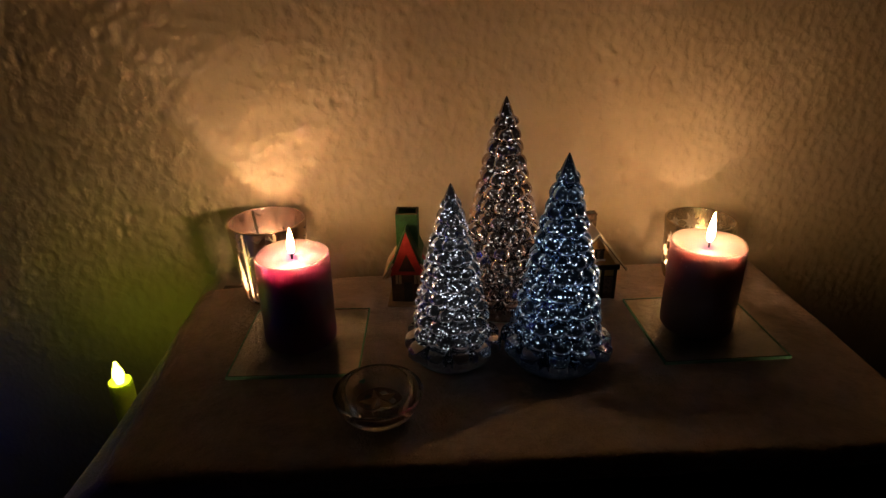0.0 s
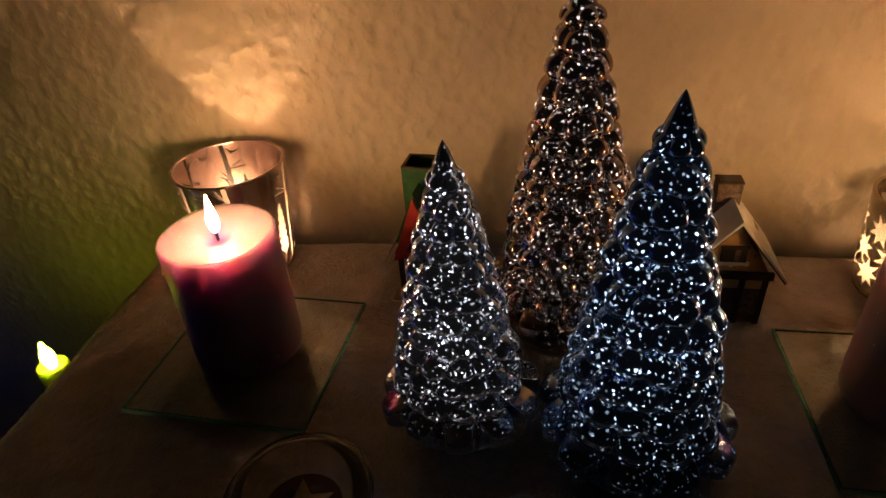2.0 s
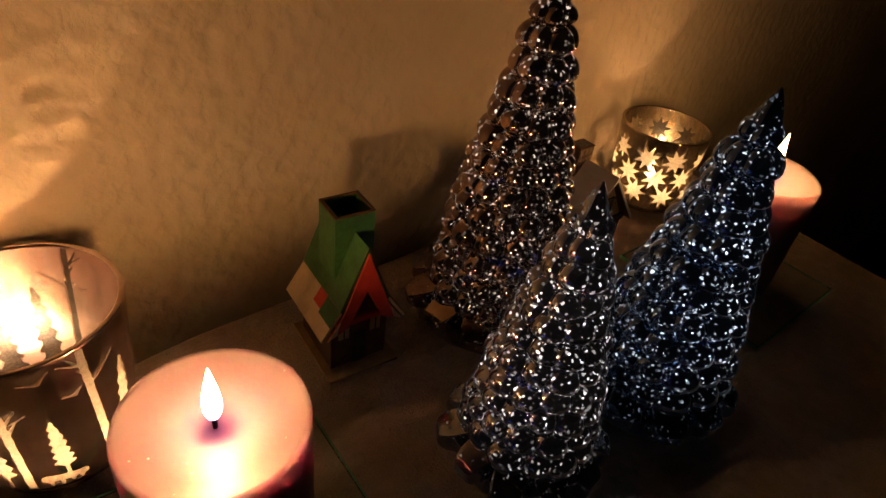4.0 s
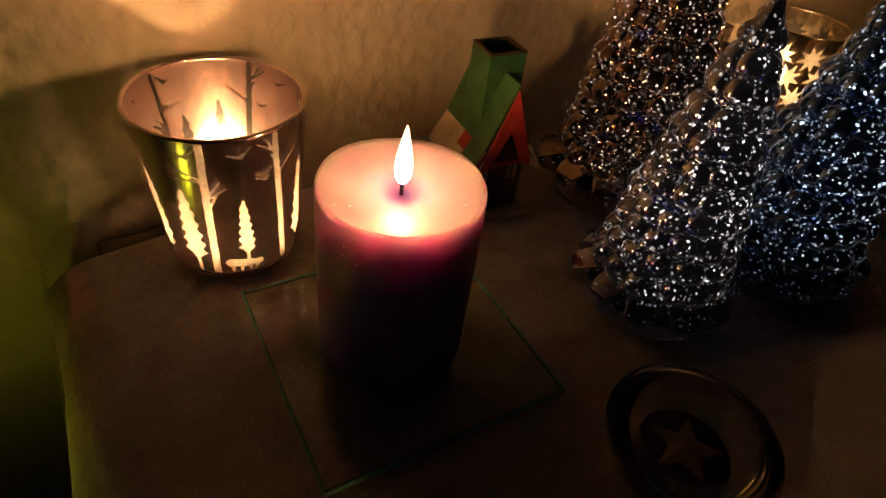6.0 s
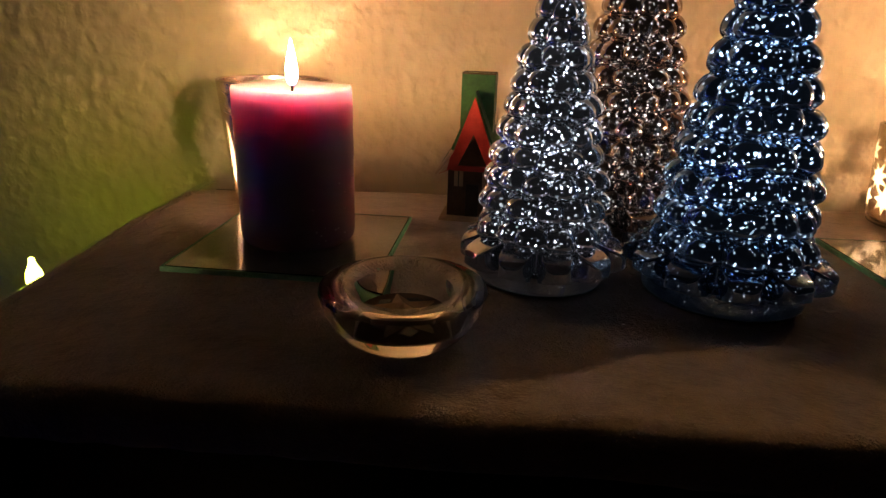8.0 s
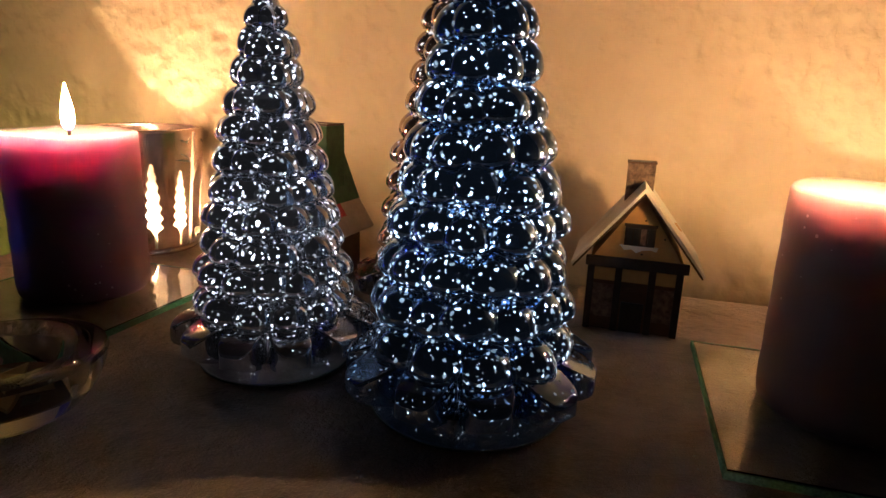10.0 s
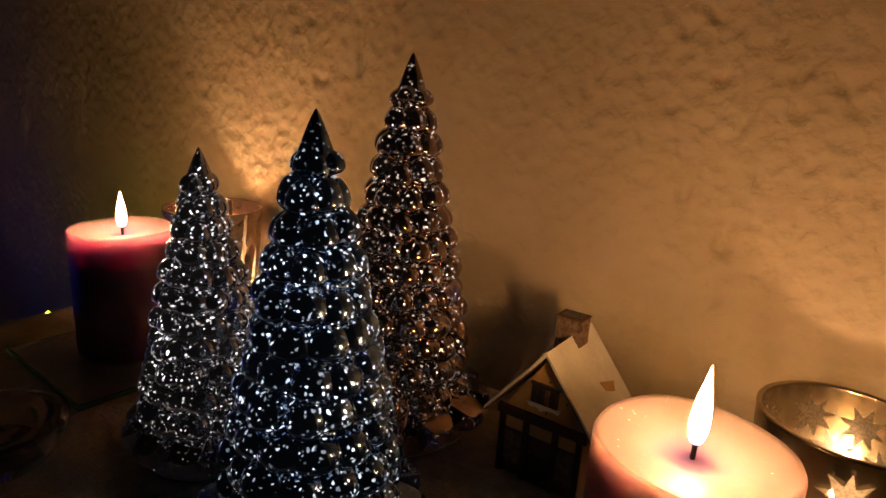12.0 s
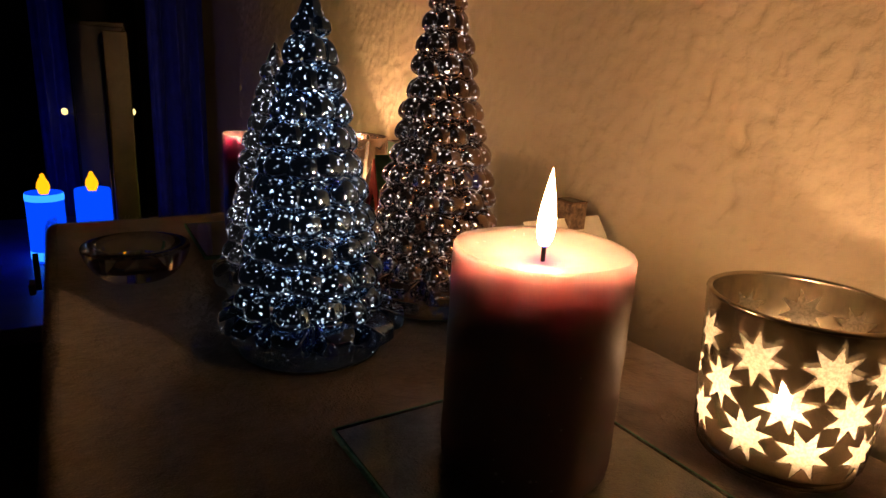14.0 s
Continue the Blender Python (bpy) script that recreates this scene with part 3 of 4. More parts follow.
def holder(name, label, coat, x, y, base_r, rim_r, height, motifs, window_name, window_label):
    """A tapered glass cup, its metal coat open where the motifs are. motifs: functions of arc length and height giving masks."""
    h = thing(name, label, "candle holder", (x, y, 0.0), group="tealight holders")
    nu, nv = 520, 132
    zs = np.linspace(0.004, height, nv + 1)
    ang = np.linspace(0, 2 * np.pi, nu, endpoint=False)

    def skin(off):
        t = (zs - 0.004) / (height - 0.004)
        rr = base_r + (rim_r - base_r) * t - off - 0.004 * np.maximum(0, 1 - t * 14) ** 2
        return np.stack([rr[:, None] * np.cos(ang), rr[:, None] * np.sin(ang), np.repeat(zs[:, None], nu, 1)], -1).reshape(-1, 3)
    outer, inner, win = skin(0.0), skin(0.0026), skin(0.0006)
    faces = grid_faces(nv + 1, nu)
    ca = np.repeat((ang + np.pi / nu)[None], nv, 0).ravel()
    cz = np.repeat(((zs[1:] + zs[:-1]) / 2)[:, None], nu, 1).ravel()
    label_of = np.zeros(len(faces), int)
    for k, motif in enumerate(motifs, 1):
        label_of[motif(ca, cz) & (label_of == 0)] = k
    solid = faces[label_of == 0]
    n = len(outer)
    rim_o, rim_i = np.arange(nu) + nv * nu, np.arange(nu) + nv * nu + n
    rim = np.stack([rim_o, np.roll(rim_o, -1), np.roll(rim_i, -1), rim_i], -1)
    mesh("cup", np.vstack([outer, inner]), np.vstack([solid, solid[:, ::-1] + n, rim]), coat, h)
    v, f = lathe([(rim_r - 0.0013 + 0.0016 * math.cos(a), height + 0.0002 + 0.0013 * math.sin(a)) for a in np.linspace(0, 2 * np.pi, 11)[:-1]], 120, closed=True)
    mesh("rim", v, f, coat, h, label="rounded glass rim")
    v, f = lathe([(1e-5, 0.0), (base_r - 0.005, 0.0), (base_r - 0.002, 0.0015), (base_r - 0.004, 0.0045), (1e-5, 0.006)], 80)
    mesh("foot", v, f, coat, h, label="thick glass foot")
    for k in range(1, len(motifs) + 1):
        sel = faces[label_of == k]
        if len(sel):
            used, idx = np.unique(sel, return_inverse=True)
            mesh(window_name, win[used], idx.reshape(-1, 4), M["frost" if window_name == "star_window" else "frost_soft"], h, label=window_label)
    return h


def wrap(a, centre):
    return (a - centre + np.pi) % (2 * np.pi) - np.pi


def star_motif(deg, z0, R, turn):
    return lambda a, z: star_shape(wrap(a, radians(deg)) * 0.042, z - z0, R, R * 0.46, 8, turn)


def fir_motif(deg, z0, z1, w):
    def mask(a, z):
        u, t = wrap(a, radians(deg)) * 0.041, (z - z0) / (z1 - z0)
        edge = w * np.clip(np.minimum((t - 0.16) * 9, 1), 0, 1) * np.sqrt(np.clip(1 - t, 0, 1)) * (0.82 + 0.18 * np.sin(t * 52 + np.sign(u)))
        crown = (np.abs(u) < edge) & (t > 0.16) & (t < 1)
        return crown | ((np.abs(u) < 0.0011) & (t >= 0) & (t < 0.2))
    return mask


def limb(u, z, u0, z0, u1, z1, w0, w1):
    dx, dz = u1 - u0, z1 - z0
    t = np.clip(((u - u0) * dx + (z - z0) * dz) / (dx * dx + dz * dz), 0, 1)
    return np.hypot(u - u0 - t * dx, z - z0 - t * dz) < w0 + (w1 - w0) * t


def birch_motif(deg, lean, branches):
    """A leaning trunk from foot to rim; branches: (start height, end arc, end height, width)."""
    def mask(a, z):
        u = wrap(a, radians(deg)) * 0.041
        m = limb(u, z, 0, 0.008, lean, 0.0975, 0.0023, 0.0017)
        for z0, u1, z1, w in branches:
            m |= limb(u, z, lean * (z0 - 0.008) / 0.09, z0, u1, z1, w, 0.0005)
        return m
    return mask


def leaf_motif(deg, z0, s):
    def mask(a, z):
        u, v = wrap(a, radians(deg)) * 0.041, z - z0
        return limb(u, v, -s, 0.2 * s, 0.2 * s, -0.25 * s, 0.0005, 0.0011) | limb(u, v, 0.1 * s, -0.2 * s, s, 0.75 * s, 0.0012, 0.0004)
    return mask


def bush_motif(deg, z0, w):
    def mask(a, z):
        u, v = wrap(a, radians(deg)) * 0.041, z - z0
        m = limb(u, v, -w, 0.007, w, 0.005, 0.0034, 0.0026)
        for k in (-0.9, -0.3, 0.35, 0.85):
            m |= limb(u, v, k * w, 0.0, k * w, 0.006, 0.0009, 0.0013)
        return m
    return mask


forest = []
FORKED = ((0.056, 0.0075, 0.066, 0.0013), (0.063, 0.0092, 0.0745, 0.0009), (0.063, 0.0118, 0.070, 0.0008), (0.074, -0.0125, 0.0765, 0.0011), (0.075, -0.0085, 0.081, 0.0007))
ARCHED = ((0.081, -0.0075, 0.086, 0.0012), (0.084, -0.0105, 0.0962, 0.0008), (0.086, -0.0135, 0.0935, 0.0007), (0.072, 0.0095, 0.083, 0.0010))
for k in range(3):
    o = 120 * k
    forest += [fir_motif(-132 + o, 0.0075, 0.068, 0.0085), birch_motif(-118.3 + o, 0.0034, FORKED), fir_motif(-92 + o, 0.014, 0.061, 0.0058), bush_motif(-95 + o, 0.009, 0.0080),
               birch_motif(-60.5 + o, -0.0048, ARCHED), fir_motif(-41 + o, 0.006, 0.074, 0.0080), leaf_motif(-91.5 + o, 0.0895, 0.0056), leaf_motif(-75.5 + o, 0.0725, 0.0042), leaf_motif(-124 + o, 0.0905, 0.0050)]
holder("forest_tealight_holder", "copper mirrored glass tealight holder with forest cut-outs, lit", M["copper"], -0.183, -0.0485, 0.0382, 0.0462, 0.098, forest, "cut_out", "frosted glowing cut-out shape")
stars = []
for row, (z0, start, step) in enumerate(((0.0598, -81, 40), (0.0408, -61.5, 40), (0.0215, -82, 40))):
    stars += [star_motif(start + step * k + 2 * math.sin(k * 2.1 + row), z0 + 0.0012 * math.sin(k * 1.7 + row), 0.0138, 0.35 * math.sin(k * 3.3 + row)) for k in range(9)]
holder("star_tealight_holder", "smoky mirrored glass tealight holder with glowing star cut-outs", M["smoke"], 0.347, -0.028, 0.0375, 0.0425, 0.0790, stars, "star_window", "frosted glowing eight-pointed star")


def tealight(x, y, z, power):
    t = thing("tealight", "burning tealight in a thin metal cup", "candle", (x, y, z), group="tealights")
    v, f = lathe([(1e-5, 0), (0.0185, 0), (0.019, 0.001), (0.019, 0.0155), (0.0194, 0.016), (0.0186, 0.016), (0.0184, 0.0012), (1e-5, 0.001)], 48)
    mesh("cup", v, f, M["tin"], t, label="thin metal cup")
    v, f = lathe([(1e-5, 0.0014), (0.0182, 0.0014), (0.0182, 0.0125), (0.016, 0.0118), (1e-5, 0.0115)], 48)
    mesh("wax_body", v, f, M["wax_white"], t)
    wick(t, (0, 0, 0.0113), 0.006, 0.0004)
    flame("flame", t, 0.020, 0.008, FLAME_TEA * power, (0, 0, 0.0145), tint=(1.0, 0.64, 0.32))


tealight(-0.183, -0.0485, 0.0061, 0.87)
tealight(0.347, -0.028, 0.0061, 0.25)


# ---- glass trees ----
def glass_tree(name, label, mat, x, y, H, R, tiers, lobes, turn, seed):
    """A blown glass tree: rings of round bubbles over a tapering core, a faceted skirt, a pointed tip."""
    t = thing(name, label, "christmas tree", (x, y, 0.0), turn, "glass trees")
    rng = np.random.default_rng(seed)
    nu, nv = 360, 420
    z = np.linspace(0.0008, H, nv)[:, None]
    th = np.linspace(0, 2 * np.pi, nu, endpoint=False)[None]
    top = H * 0.905

    def envelope(q):
        return R * (0.875 - 0.665 * np.clip((q - 0.03) / (top - 0.03), 0, 1) ** 1.30)

    def bubble(q):
        return R * (0.245 - 0.110 * np.clip((q - 0.03) / (top - 0.03), 0, 1))
    core = envelope(z) - 0.82 * bubble(z)
    tip = R * 0.165 * np.clip((H - z) / (H - top), 0, 1) ** 0.8
    core = np.where(z > top, tip, np.maximum(core, np.where(z > top - 0.03, R * 0.115, 0)))
    rad = core + 0 * th
    edges = 0.031 + (top - 0.004 - 0.031) * np.linspace(0, 1, tiers) ** 0.95
    steps = np.append(np.diff(edges), 0.010)
    # each tier is a ring of round bubbles, fuller above than below their widest line
    for i in range(tiers):
        amp = bubble(edges[i]) * 1.22
        outer = envelope(edges[i]) + amp * 0.04
        count = max(6, int(round(2 * np.pi * outer / (1.22 * steps[i] + 0.0015))))
        start = 0.5 * (i % 2) + rng.uniform(-0.12, 0.12)
        for k in range(count):
            c = (k + start) * 2 * np.pi / count + rng.normal(0, 0.035)
            dt = ((th - c + np.pi) % (2 * np.pi) - np.pi) * count / (2 * np.pi) * rng.uniform(1.18, 1.48)
            lip = edges[i] + rng.normal(0, 0.07) * steps[i]
            dz = (z - lip) / steps[i]
            dz = np.where(dz < 0, dz / 0.46, dz / 0.78)
            bulge = np.sqrt(np.clip(1 - dz ** 2 - dt ** 2, 0, 1)) * rng.uniform(0.88, 1.12)
            rad = np.maximum(rad, np.where(bulge > 0.02, outer - amp + amp * bulge, 0))
    # wide faceted skirt over a smooth drum foot
    for k in range(lobes):
        c = (k + 0.25) * 2 * np.pi / lobes
        dt = (th - c + np.pi) % (2 * np.pi) - np.pi
        f = np.clip(1.12 * (1 - (np.abs(dt) / (np.pi / lobes * 0.98)) ** 1.6), 0, 1)
        dz = z - 0.0165 * H / 0.2
        q = np.clip(1.3 * (1 - np.where(dz < 0, -dz / 0.0075, dz / 0.0135)), 0, 1)
        rad = np.maximum(rad, np.where(q > 0, R * 0.70 + R * 0.42 * rng.uniform(0.86, 1.06) * np.sin(np.pi / 2 * np.minimum(f, q)), 0))
    drum = R * (0.87 - 0.03 * np.clip(z / 0.012, 0, 1)) - 0.0022 * np.clip(1 - z / 0.0035, 0, 1) ** 2
    rad = np.maximum(rad * np.clip(0.6 + z / 0.01, 0, 1), np.where(z < 0.013 * H / 0.2, drum, 0))
    rad[-1] = 1e-5
    v = np.stack([rad * np.cos(th), rad * np.sin(th), z + 0 * th], -1).reshape(-1, 3)
    mesh("glass_shell", v, grid_faces(nv, nu), mat, t)
    v, f = lathe([(1e-5, 0.0), (R * 0.845, 0.0), (R * 0.852, 0.0006), (R * 0.845, 0.0012), (1e-5, 0.0014)], 96)
    mesh("base_disc", v, f, M["ring"], t, label="frosted pale base disc")
    for zz, p in ((0.20, 0.75), (0.42, 0.8), (0.66, 0.40), (0.84, 0.14)):
        lamp = bpy.data.lights.new("led", "POINT")
        lamp.energy, lamp.shadow_soft_size, lamp.color = TREE_LED * p * (H / 0.2) ** 2, 0.003, (0.92, 0.96, 1.0)
        ob = new("led", lamp)
        ob.location, ob.parent = (0, 0, H * zz), t
    return t


glass_tree("glass_tree", "small silver mirrored glass tree with white glitter", M["silver_tree"], 0.032, -0.189, 0.187, 0.0455, 11, 11, 10, 1)
glass_tree("glass_tree", "medium dark blue glass tree with pale glitter", M["blue_tree"], 0.139, -0.197, 0.216, 0.0525, 11, 11, 25, 2)
glass_tree("glass_tree", "tall brown mirrored glass tree with silver glitter", M["brown_tree"], 0.0945, -0.084, 0.246, 0.0575, 13, 12, 0, 3)


# ---- dish with star ----
def glass_dish(x, y):
    d = thing("glass_dish", "round clear glass tealight dish with a star in its well", "dish", (x, y, 0.0), 20)
    prof = [(1e-5, 0.0002), (0.0205, 0.0002), (0.0252, 0.0012), (0.0305, 0.0052), (0.0352, 0.0112), (0.0384, 0.0180), (0.0398, 0.0228), (0.0402, 0.0252), (0.0395, 0.0270), (0.0372, 0.0278), (0.0318, 0.0274), (0.0258, 0.0262), (0.0243, 0.0248), (0.0224, 0.0118), (1e-5, 0.0112)]
    v, f = lathe(prof, 96)
    g = mesh("glass_body", v, f, M["glass"], d, crease=28)
    g.visible_shadow = False
    v, f = lathe([(1e-5, 0.0115), (0.0214, 0.0120), (0.0216, 0.0130), (1e-5, 0.0132)], 64)
    mesh("disc", v, f, M["card_brown"], d, label="brown disc in the well")
    # black patches paint the small shadows between the star arms
    for k in range(5):
        a = (k + 0.5) * 2 * math.pi / 5
        quad = [(q * math.sin(a + w), q * math.cos(a + w)) for q, w in ((0.0095, 0.0), (0.0135, -0.33), (0.0160, 0.0), (0.0135, 0.33))]
        part("arm_shadow", prism(quad, 0.0133, 0.0138, "z"), M["black"], d, "dark patch for the shadow between the star arms")
    star = [((0.0175 if k % 2 == 0 else 0.0078) * math.sin(k * math.pi / 5), (0.0175 if k % 2 == 0 else 0.0078) * math.cos(k * math.pi / 5)) for k in range(10)]
    bm = prism(star, 0.0135, 0.0148, "z")
    apex = bm.verts.new((0, 0, 0.0176))
    bm.faces.ensure_lookup_table()
    up = [f for f in bm.faces if len(f.verts) == 10 and f.calc_center_median().z > 0.0145][0]
    ring = list(up.verts)
    bm.faces.remove(up)
    for k in range(10):
        bm.faces.new((ring[k], ring[(k + 1) % 10], apex))
    part("star", bm, M["card_tan"], d, "raised five-pointed star")


glass_dish(-0.0370, -0.2840)


# ---- card houses ----
def green_house(x, y):
    h = thing("toy_house", "small card house with green roof, green chimney and red gable", "toy house", (x, y, 0.0), -3)
    part("base_board", box(-0.0245, 0.0245, -0.032, 0.027, 0.0, 0.002), M["card_tan"], h)
    part("body", box(-0.0195, 0.0195, -0.022, 0.022, 0.002, 0.045), M["card_brown"], h)
    part("gable", prism([(-0.0172, 0.045), (0.0172, 0.045), (0, 0.092)], -0.0215, -0.0195), M["card_brown"], h)
    for s in (-1, 1):
        # steep roof that flares out at the eaves
        roof = [(0, 0.0990), (s * 0.0168, 0.0562), (s * 0.0153, 0.0546), (0, 0.0950)]
        part("roof_panel", prism(roof, -0.0285, 0.026), M["card_green"], h, "green painted roof panel")
        eave = [(s * 0.0168, 0.0560), (s * 0.0292, 0.0365), (s * 0.0280, 0.0352), (s * 0.0154, 0.0545)]
        part("eave_panel", prism(eave, -0.0285, 0.026), M["card_pale"], h, "bare tan panel that flares out at the eaves")
        tongue = [(s * 0.0171, 0.0562), (s * 0.0236, 0.0460), (s * 0.0232, 0.0457), (s * 0.0167, 0.0559)]
        part("green_patch", prism(tongue, -0.0283, -0.0120), M["card_green"], h, "green paint running onto the eaves")
        part("barge_panel", prism([(0, 0.0955), (s * 0.0150, 0.0535), (s * 0.0255, 0.0365), (s * 0.0115, 0.0430), (0, 0.068)], -0.0300, -0.0288), M["card_red"], h, "red painted gable panel")
        part("bare_corner", prism([(s * 0.0172, 0.0492), (s * 0.0256, 0.0368), (s * 0.0196, 0.0398)], -0.0304, -0.0299), M["card_pale"], h, "bare tan corner of the gable")
        part("red_patch", prism([(s * 0.0171, 0.0562), (s * 0.0224, 0.0479), (s * 0.0220, 0.0476), (s * 0.0167, 0.0559)], -0.0118, -0.0020), M["card_red"], h, "red painted patch on the roof")
        part("window", box(s * 0.011 - 0.0035, s * 0.011 + 0.0035, -0.0228, -0.0219, 0.026, 0.038), M["card_tan"], h, "small pale printed window")
        part("window_bar", box(s * 0.011 - 0.0004, s * 0.011 + 0.0004, -0.0232, -0.0227, 0.026, 0.038), M["beam"], h)
    part("door", box(-0.005, 0.005, -0.0232, -0.0218, 0.002, 0.028, 0.0004), M["beam"], h, "dark printed door")
    part("lintel", box(-0.017, 0.017, -0.0245, -0.0218, 0.0385, 0.0425, 0.0005), M["card_red"], h, "reddish lintel strip")
    for y0, y1, x0, x1 in ((-0.0115, -0.0097, -0.0128, 0.0128), (0.0097, 0.0115, -0.0128, 0.0128), (-0.0097, 0.0097, -0.0128, -0.0106), (-0.0097, 0.0097, 0.0106, 0.0128)):
        part("chimney_side", box(x0, x1, y0, y1, 0.060, 0.110, 0.0004), M["card_green"], h, "green painted chimney side")
        part("chimney_rim", box(x0, x1, y0, y1, 0.1102, 0.1112), M["card_brown"], h, "brown top edge of the chimney")
    part("flue_floor", box(-0.0104, 0.0104, -0.0095, 0.0095, 0.092, 0.0935), M["black"], h)


def timber_house(x, y):
    h = thing("toy_house", "small half-timbered card house with a snowy roof and stone chimney", "toy house", (x, y, 0.0), 2)
    part("body", box(-0.0265, 0.0265, -0.002, 0.050, 0.0, 0.043), M["card_brown"], h)
    part("gable", prism([(-0.0265, 0.043), (0.0265, 0.043), (0, 0.0825)], -0.0025, 0.049), M["card_orange"], h, "ochre gable wall")
    part("tie_beam", box(-0.0290, 0.0290, -0.0048, -0.0018, 0.0395, 0.0455, 0.0005), M["beam"], h, "dark horizontal beam")
    for px in (-0.0255, -0.0095, 0.0095, 0.0245):
        part("post", box(px - 0.002, px + 0.002, -0.0042, -0.0018, 0.0, 0.0395, 0.0004), M["beam"], h, "dark upright beam")
    for a, b in ((-0.0235, -0.0115), (-0.0075, 0.0075), (0.0115, 0.0225)):
        part("infill_panel", box(a, b, -0.0030, -0.0018, 0.031, 0.0385), M["card_orange"], h, "ochre infill panel")
    for a, b in ((-0.0235, -0.0115), (0.0115, 0.0225)):
        part("infill_panel", box(a, b, -0.0030, -0.0018, 0.008, 0.0285), M["stone"], h, "dark mottled infill panel")
    part("door", box(-0.0065, 0.0065, -0.0034, -0.0018, 0.0, 0.0185, 0.0004), M["black"], h, "dark printed door")
    w = part("window", box(-0.0085, 0.0085, -0.0038, -0.0022, 0.0535, 0.0655, 0.0003), M["beam"], h, "dark four-pane window")
    for k in range(4):
        part("pane", box(-0.0074 + k * 0.0039, -0.0044 + k * 0.0039, -0.0042, -0.0037, 0.0545, 0.0640), M["stone"] if k == 2 else M["black"], w)
    part("lintel", box(-0.0092, 0.0092, -0.0042, -0.0024, 0.0650, 0.0664), M["beam"], w)
    sill = [(-0.0105, 0.0535), (0.0105, 0.0535), (0.0100, 0.0512), (0.0062, 0.0520), (0.0020, 0.0514), (-0.0012, 0.0496), (-0.0040, 0.0516), (-0.0080, 0.0508)]
    part("sill", prism(sill, -0.0048, -0.0026), M["snow"], w, "snow-covered window sill")
    rng = random.Random(3)
    for k in range(9):
        px, pz = rng.uniform(-0.018, 0.014), rng.uniform(0.047, 0.072)
        if abs(px) < 0.025 * (0.080 - pz) / 0.037 and not (abs(px) < 0.011 and 0.049 < pz < 0.068):
            part("dot", prism([(px + 0.0006 * math.cos(a), pz + 0.0006 * math.sin(a)) for a in np.linspace(0, 6.283, 9)[:-1]], -0.0028, -0.0024), M["beam"], h)
    for s in (-1, 1):
        roof = [(0, 0.0880), (s * 0.0375, 0.0405), (s * 0.0368, 0.0392), (0, 0.0852)]
        part("roof_panel", prism(roof, -0.0075, 0.0555), M["snow"], h, "snow-white roof panel")
        part("roof_underside", prism([(0, 0.0850), (s * 0.0365, 0.0390), (s * 0.0360, 0.0382), (0, 0.0838)], -0.0070, 0.0550), M["card_brown"], h, "brown underside of the roof")
    patch = [(0.020, 0.028), (0.024, 0.031), (0.026, 0.040), (0.023, 0.044), (0.0215, 0.036)]
    bm = prism([(p, q) for p, q in patch], 0.0, 0.0006, "z")
    pb = part("bare_patch", bm, M["card_orange"], h, "bare ochre patch on the roof")
    bm2 = pb.data
    for v in bm2.vertices:
        v.co.z += 0.0880 - v.co.x * (0.0475 / 0.0375) + 0.0003
    part("chimney", box(-0.0110, 0.0054, 0.0262, 0.0385, 0.072, 0.0980), M["stone"], h, "stone-printed chimney")
    for row in range(5):
        for k in range(3):
            a = -0.0107 + k * 0.0054 + (0.0018 if row % 2 else 0)
            b = min(a + 0.0046, 0.0052)
            zz = 0.0745 + row * 0.0046
            part("stone", box(a, b, 0.0256, 0.0263, zz, zz + 0.0040, 0.0003), M["stone"], h)
    part("chimney_cap", box(-0.0115, 0.0059, 0.0257, 0.0390, 0.0980, 0.0988), M["card_brown"], h)
    # thin black slab on the cap paints the shade of an open flue
    part("flue_shade", box(-0.0092, 0.0036, 0.0280, 0.0368, 0.0988, 0.0991), M["black"], h)


green_house(-0.0155, -0.0590)
timber_house(0.2055, -0.0790)


# ---- small electric candles ----
def led_candle(name, label, x, y, z, r, h, body, fl, flame_h, hot=None, slim=1.0):
    c = thing(name, label, "LED candle", (x, y, z), group=name + "s")
    v, f = lathe([(1e-5, 0), (r * 0.96, 0), (r, 0.002), (r, h - 0.003), (r * 0.96, h), (r * 0.8, h - 0.001), (r * 0.5, h - 0.003), (1e-5, h - 0.003)], 48, 0.004)
    mesh("body", v, f, body, c)
    prof = [(r * 0.30, h - 0.004), (r * 0.42, h + flame_h * 0.08), (r * 0.50, h + flame_h * 0.28), (r * 0.42, h + flame_h * 0.52), (r * 0.24, h + flame_h * 0.74), (r * 0.17, h + flame_h * 0.86), (r * 0.15, h + flame_h * 0.95), (1e-5, h + flame_h)]
    v, f = lathe([(p * slim, q) for p, q in prof], 24)
    mesh("flame_bulb", v, f, fl, c, label="glowing plastic flame bulb")
    if hot:
        v, f = lathe([(r * 1.01, 0.004), (r * 1.015, 0.010), (r * 1.01, 0.018)], 48)
        mesh("glow_band", v, f, hot, c, label="bright band at the foot")
        v, f = lathe([(r * 1.02, h - 0.012), (r * 1.03, h - 0.006), (r * 1.0, h - 0.001)], 48)
        mesh("glow_rim", v, f, hot, c, label="bright rim")
    return c


def plant_stand(name, label, x0, x1, y0, y1, top, top_mat="black"):
    s = thing(name, label, "side table")
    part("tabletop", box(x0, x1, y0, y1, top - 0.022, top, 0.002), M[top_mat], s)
    for x in (x0 + 0.02, x1 - 0.05):
        for y in (y0 + 0.02, y1 - 0.05):
            part("leg", box(x, x + 0.03, y, y + 0.03, -0.75, top - 0.022), M["black"], s)


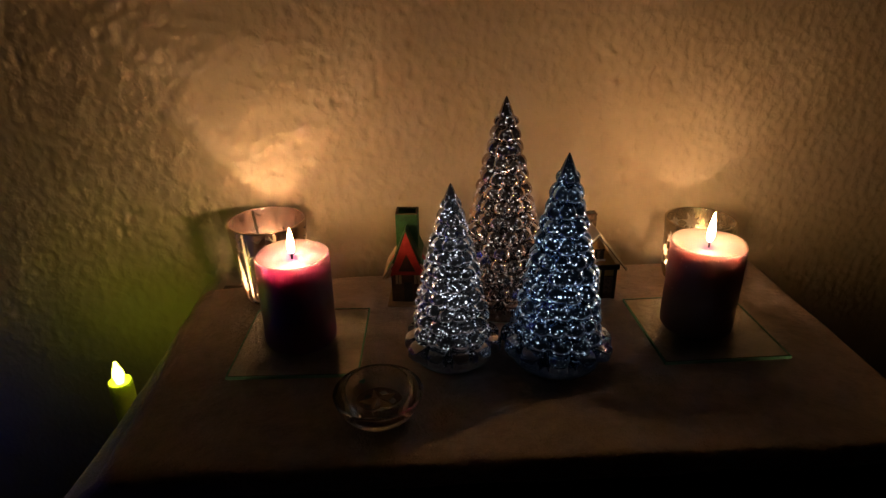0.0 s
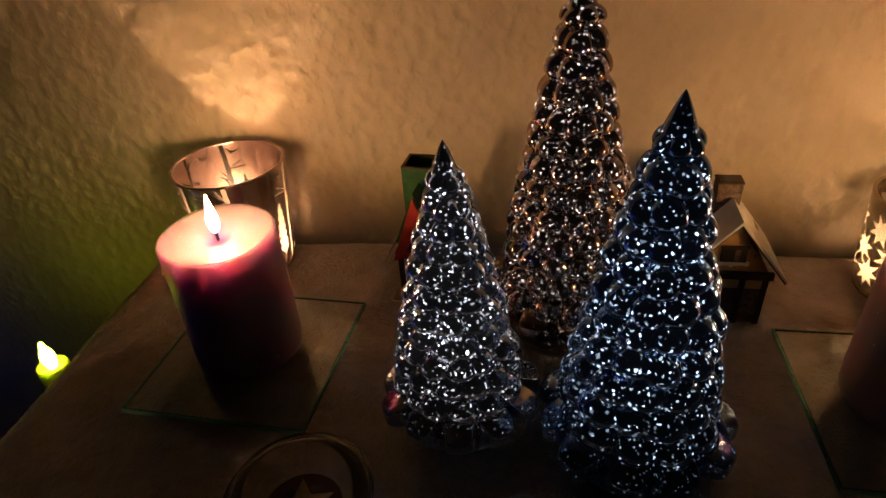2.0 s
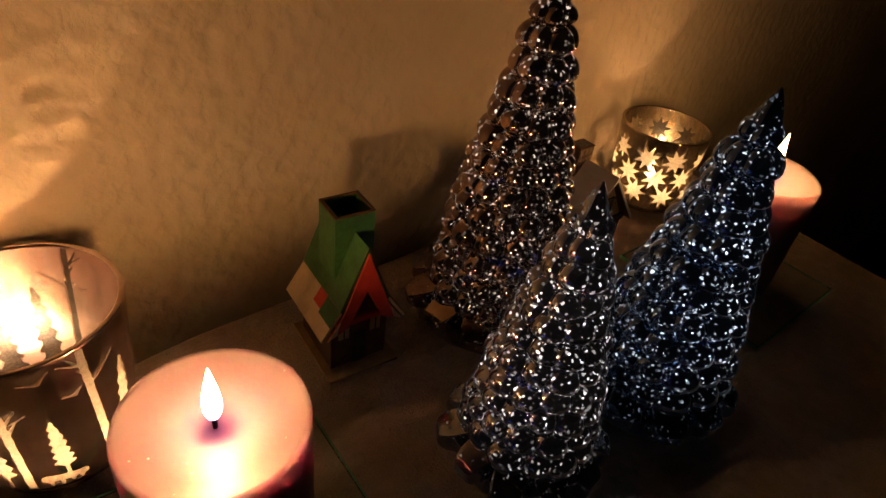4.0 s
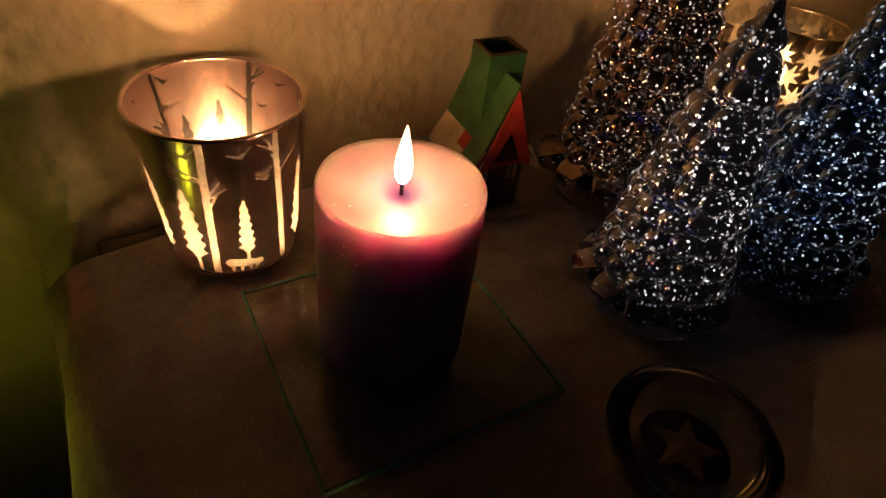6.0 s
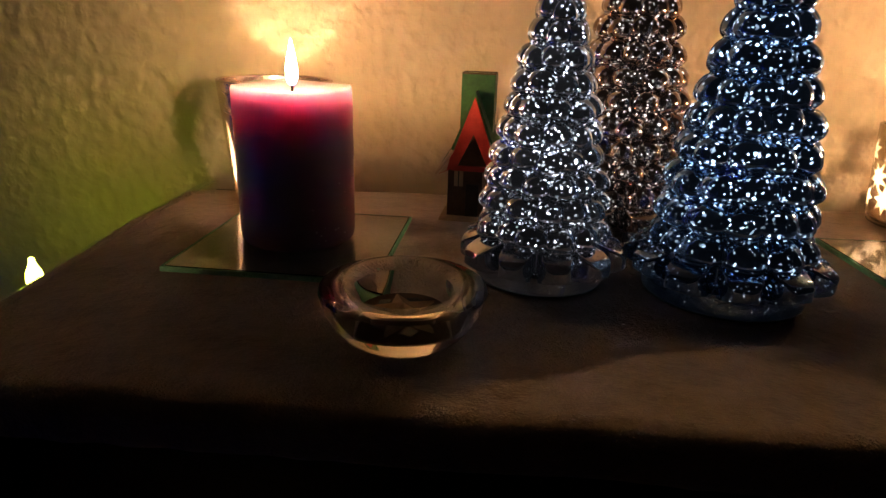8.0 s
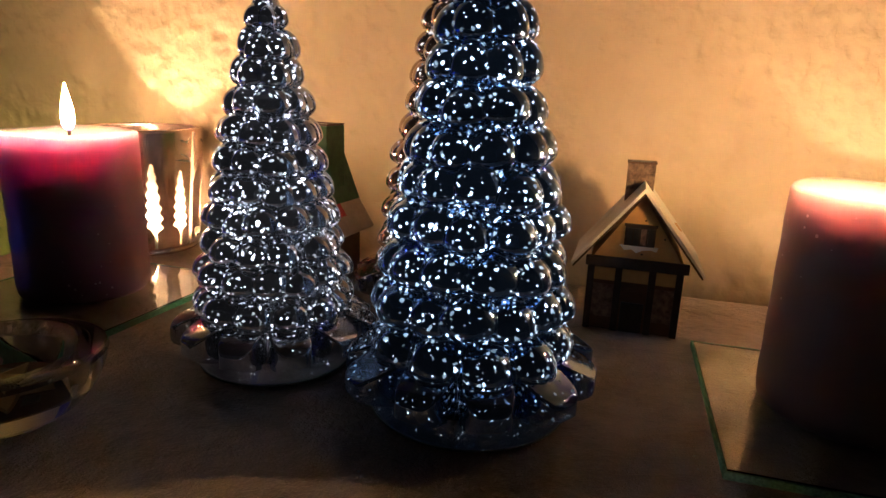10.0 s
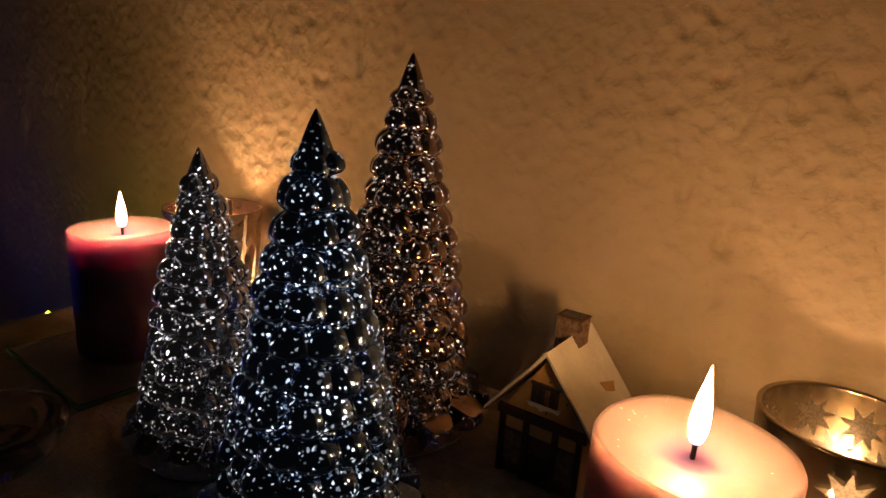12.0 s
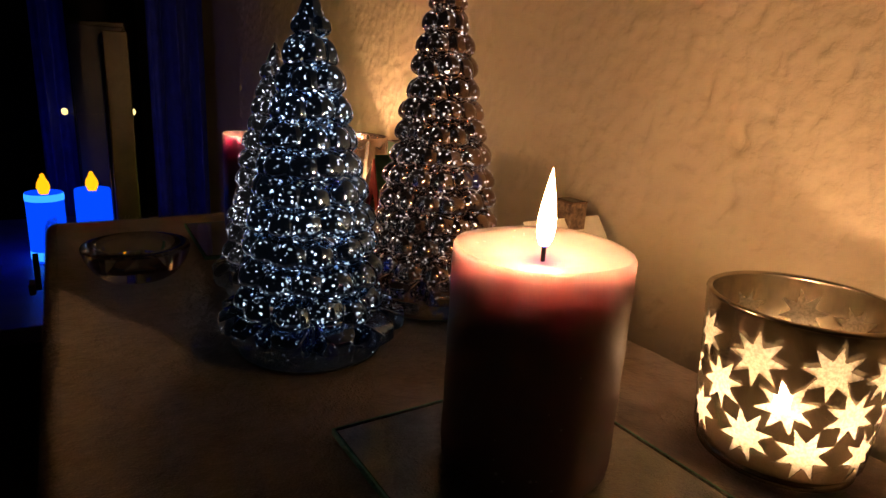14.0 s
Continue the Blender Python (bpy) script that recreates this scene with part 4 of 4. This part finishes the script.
plant_stand("low_stand", "low black stand beside the table", -0.42, -0.318, -0.20, -0.09, -0.225)
led_candle("yellow_led_candle", "small yellow-green glowing LED candle", -0.349, -0.144, -0.225, 0.0130, 0.167, M["yellow_body"], M["yellow_flame"], 0.026)
plant_stand("side_table", "lacquered side table with the blue LED glow in its top colour", -0.98, -0.36, -0.72, -0.235, -0.155, "led_lit_top")
led_candle("blue_led_candle", "blue glowing LED pillar candle with amber flame", -0.660, -0.378, -0.1548, 0.027, 0.112, M["blue_body"], M["amber_flame"], 0.030, M["blue_hot"], slim=0.72)
led_candle("blue_led_candle", "blue glowing LED candle half hidden by a dark panel", -0.700, -0.310, -0.1548, 0.028, 0.108, M["blue_body"], M["amber_flame"], 0.030, slim=0.72)


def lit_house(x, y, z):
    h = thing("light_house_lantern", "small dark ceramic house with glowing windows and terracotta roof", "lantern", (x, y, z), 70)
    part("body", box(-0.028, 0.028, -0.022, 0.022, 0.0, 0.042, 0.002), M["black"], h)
    part("roof", prism([(-0.034, 0.040), (-0.026, 0.058), (0.026, 0.058), (0.034, 0.040)], -0.024, 0.024), M["roof_glow"], h, "terracotta roof made translucent to glow from an added lamp")
    # fill lamp added inside the roof to make it glow
    lamp = bpy.data.lights.new("roof_fill_lamp", "POINT")
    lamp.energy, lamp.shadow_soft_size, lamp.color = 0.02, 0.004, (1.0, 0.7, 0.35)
    ob = new("roof_fill_lamp", lamp)
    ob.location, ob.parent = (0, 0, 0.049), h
    for px in (-0.018, 0.006):
        w = part("window", box(px - 0.001, px + 0.013, -0.0232, -0.0222, 0.014, 0.030), M["black"], h, "glowing four-pane window")
        for a in (0, 1):
            for b in (0, 1):
                part("pane", box(px + a * 0.0065, px + a * 0.0065 + 0.0052, -0.0245, -0.0233, 0.0148 + b * 0.0076, 0.0210 + b * 0.0076, 0.0005), M["lit_window"], w, "warm lit pane")


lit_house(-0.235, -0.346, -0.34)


# ---- far end of the room ----
def curtain(label, x, y0, y1, z0, z1, folds, mat):
    vs, nz, ny = [], 12, 90
    for off in (0.0, 0.006):
        for k in range(nz + 1):
            for i in range(ny + 1):
                s = i / ny
                vs.append((x + off + 0.022 * math.sin(s * folds * 6.283) + 0.006 * math.sin(s * folds * 15 + k * 0.2), y0 + (y1 - y0) * s, z0 + (z1 - z0) * k / nz))
    n1 = (nz + 1) * (ny + 1)
    fs = []
    for k in range(nz):
        for i in range(ny):
            a = k * (ny + 1) + i
            fs += [(a, a + 1, a + ny + 2, a + ny + 1), (a + n1, a + ny + 1 + n1, a + ny + 2 + n1, a + 1 + n1)]
    c = mesh("curtain", vs, fs, mat)
    return tagged(c, label, "curtain", "curtains")


# both curtains carry the LED candles' blue light in their colour
curtain("long corner curtain with blue LED light in its colour", -1.05, -0.180, -0.065, -0.75, 1.6, 2.5, M["cloth_dark"])
curtain("narrow curtain beside a cabinet with blue LED light in its colour", -1.02, -0.39, -0.33, -0.75, 0.30, 1.2, M["cloth_dark"])
# dark board, made longer to keep blue LED light off the wall
panel = thing("blue_light_screen", "dark upright board on the side table, lengthened to screen blue light", "divider")
part("board", box(-0.652, -0.508, -0.275, -0.258, -0.140, 0.190), M["black"], panel)
for x0, x1 in ((-0.665, -0.652), (-0.508, -0.495)):
    part("upright", box(x0, x1, -0.282, -0.251, -0.155, 0.205, 0.002), M["wood_dark"], panel, "dark wooden upright")
part("rail", box(-0.652, -0.508, -0.280, -0.253, 0.190, 0.204, 0.001), M["wood_dark"], panel)
part("rail", box(-0.652, -0.508, -0.280, -0.253, -0.155, -0.140, 0.001), M["wood_dark"], panel)
cab = thing("dark_cabinet", "tall dark cabinet in the unlit corner", "cabinet")
part("carcass", box(-1.20, -0.990, -0.330, -0.225, -0.75, 0.24, 0.003), M["black"], cab)
for z0, z1 in ((-0.74, -0.26), (-0.25, 0.23)):
    d = part("door", box(-0.990, -0.980, -0.326, -0.229, z0, z1, 0.002), M["black"], cab)
    part("handle", box(-0.980, -0.972, -0.240, -0.236, (z0 + z1) / 2 - 0.03, (z0 + z1) / 2 + 0.03, 0.001), M["tin"], d)
# glowing dots stand in for reflected candle flames; the wire is added
fairy = thing("flame_reflection_dots", "two tiny glowing dots for reflected candle flames on an added wire", "fairy lights")
part("wire", box(-0.9795, -0.9785, -0.350, -0.218, 0.0555, 0.0565), M["black"], fairy)
for yy, zz in ((-0.345, 0.062), (-0.222, 0.064)):
    v, f = lathe([(1e-5, -0.008), (0.0045, -0.006), (0.006, 0), (0.0045, 0.004), (1e-5, 0.006)], 16)
    mesh("bulb", v, f, M["dot"], fairy, loc=(-0.976, yy, zz), label="tiny glowing dot for a reflected flame")
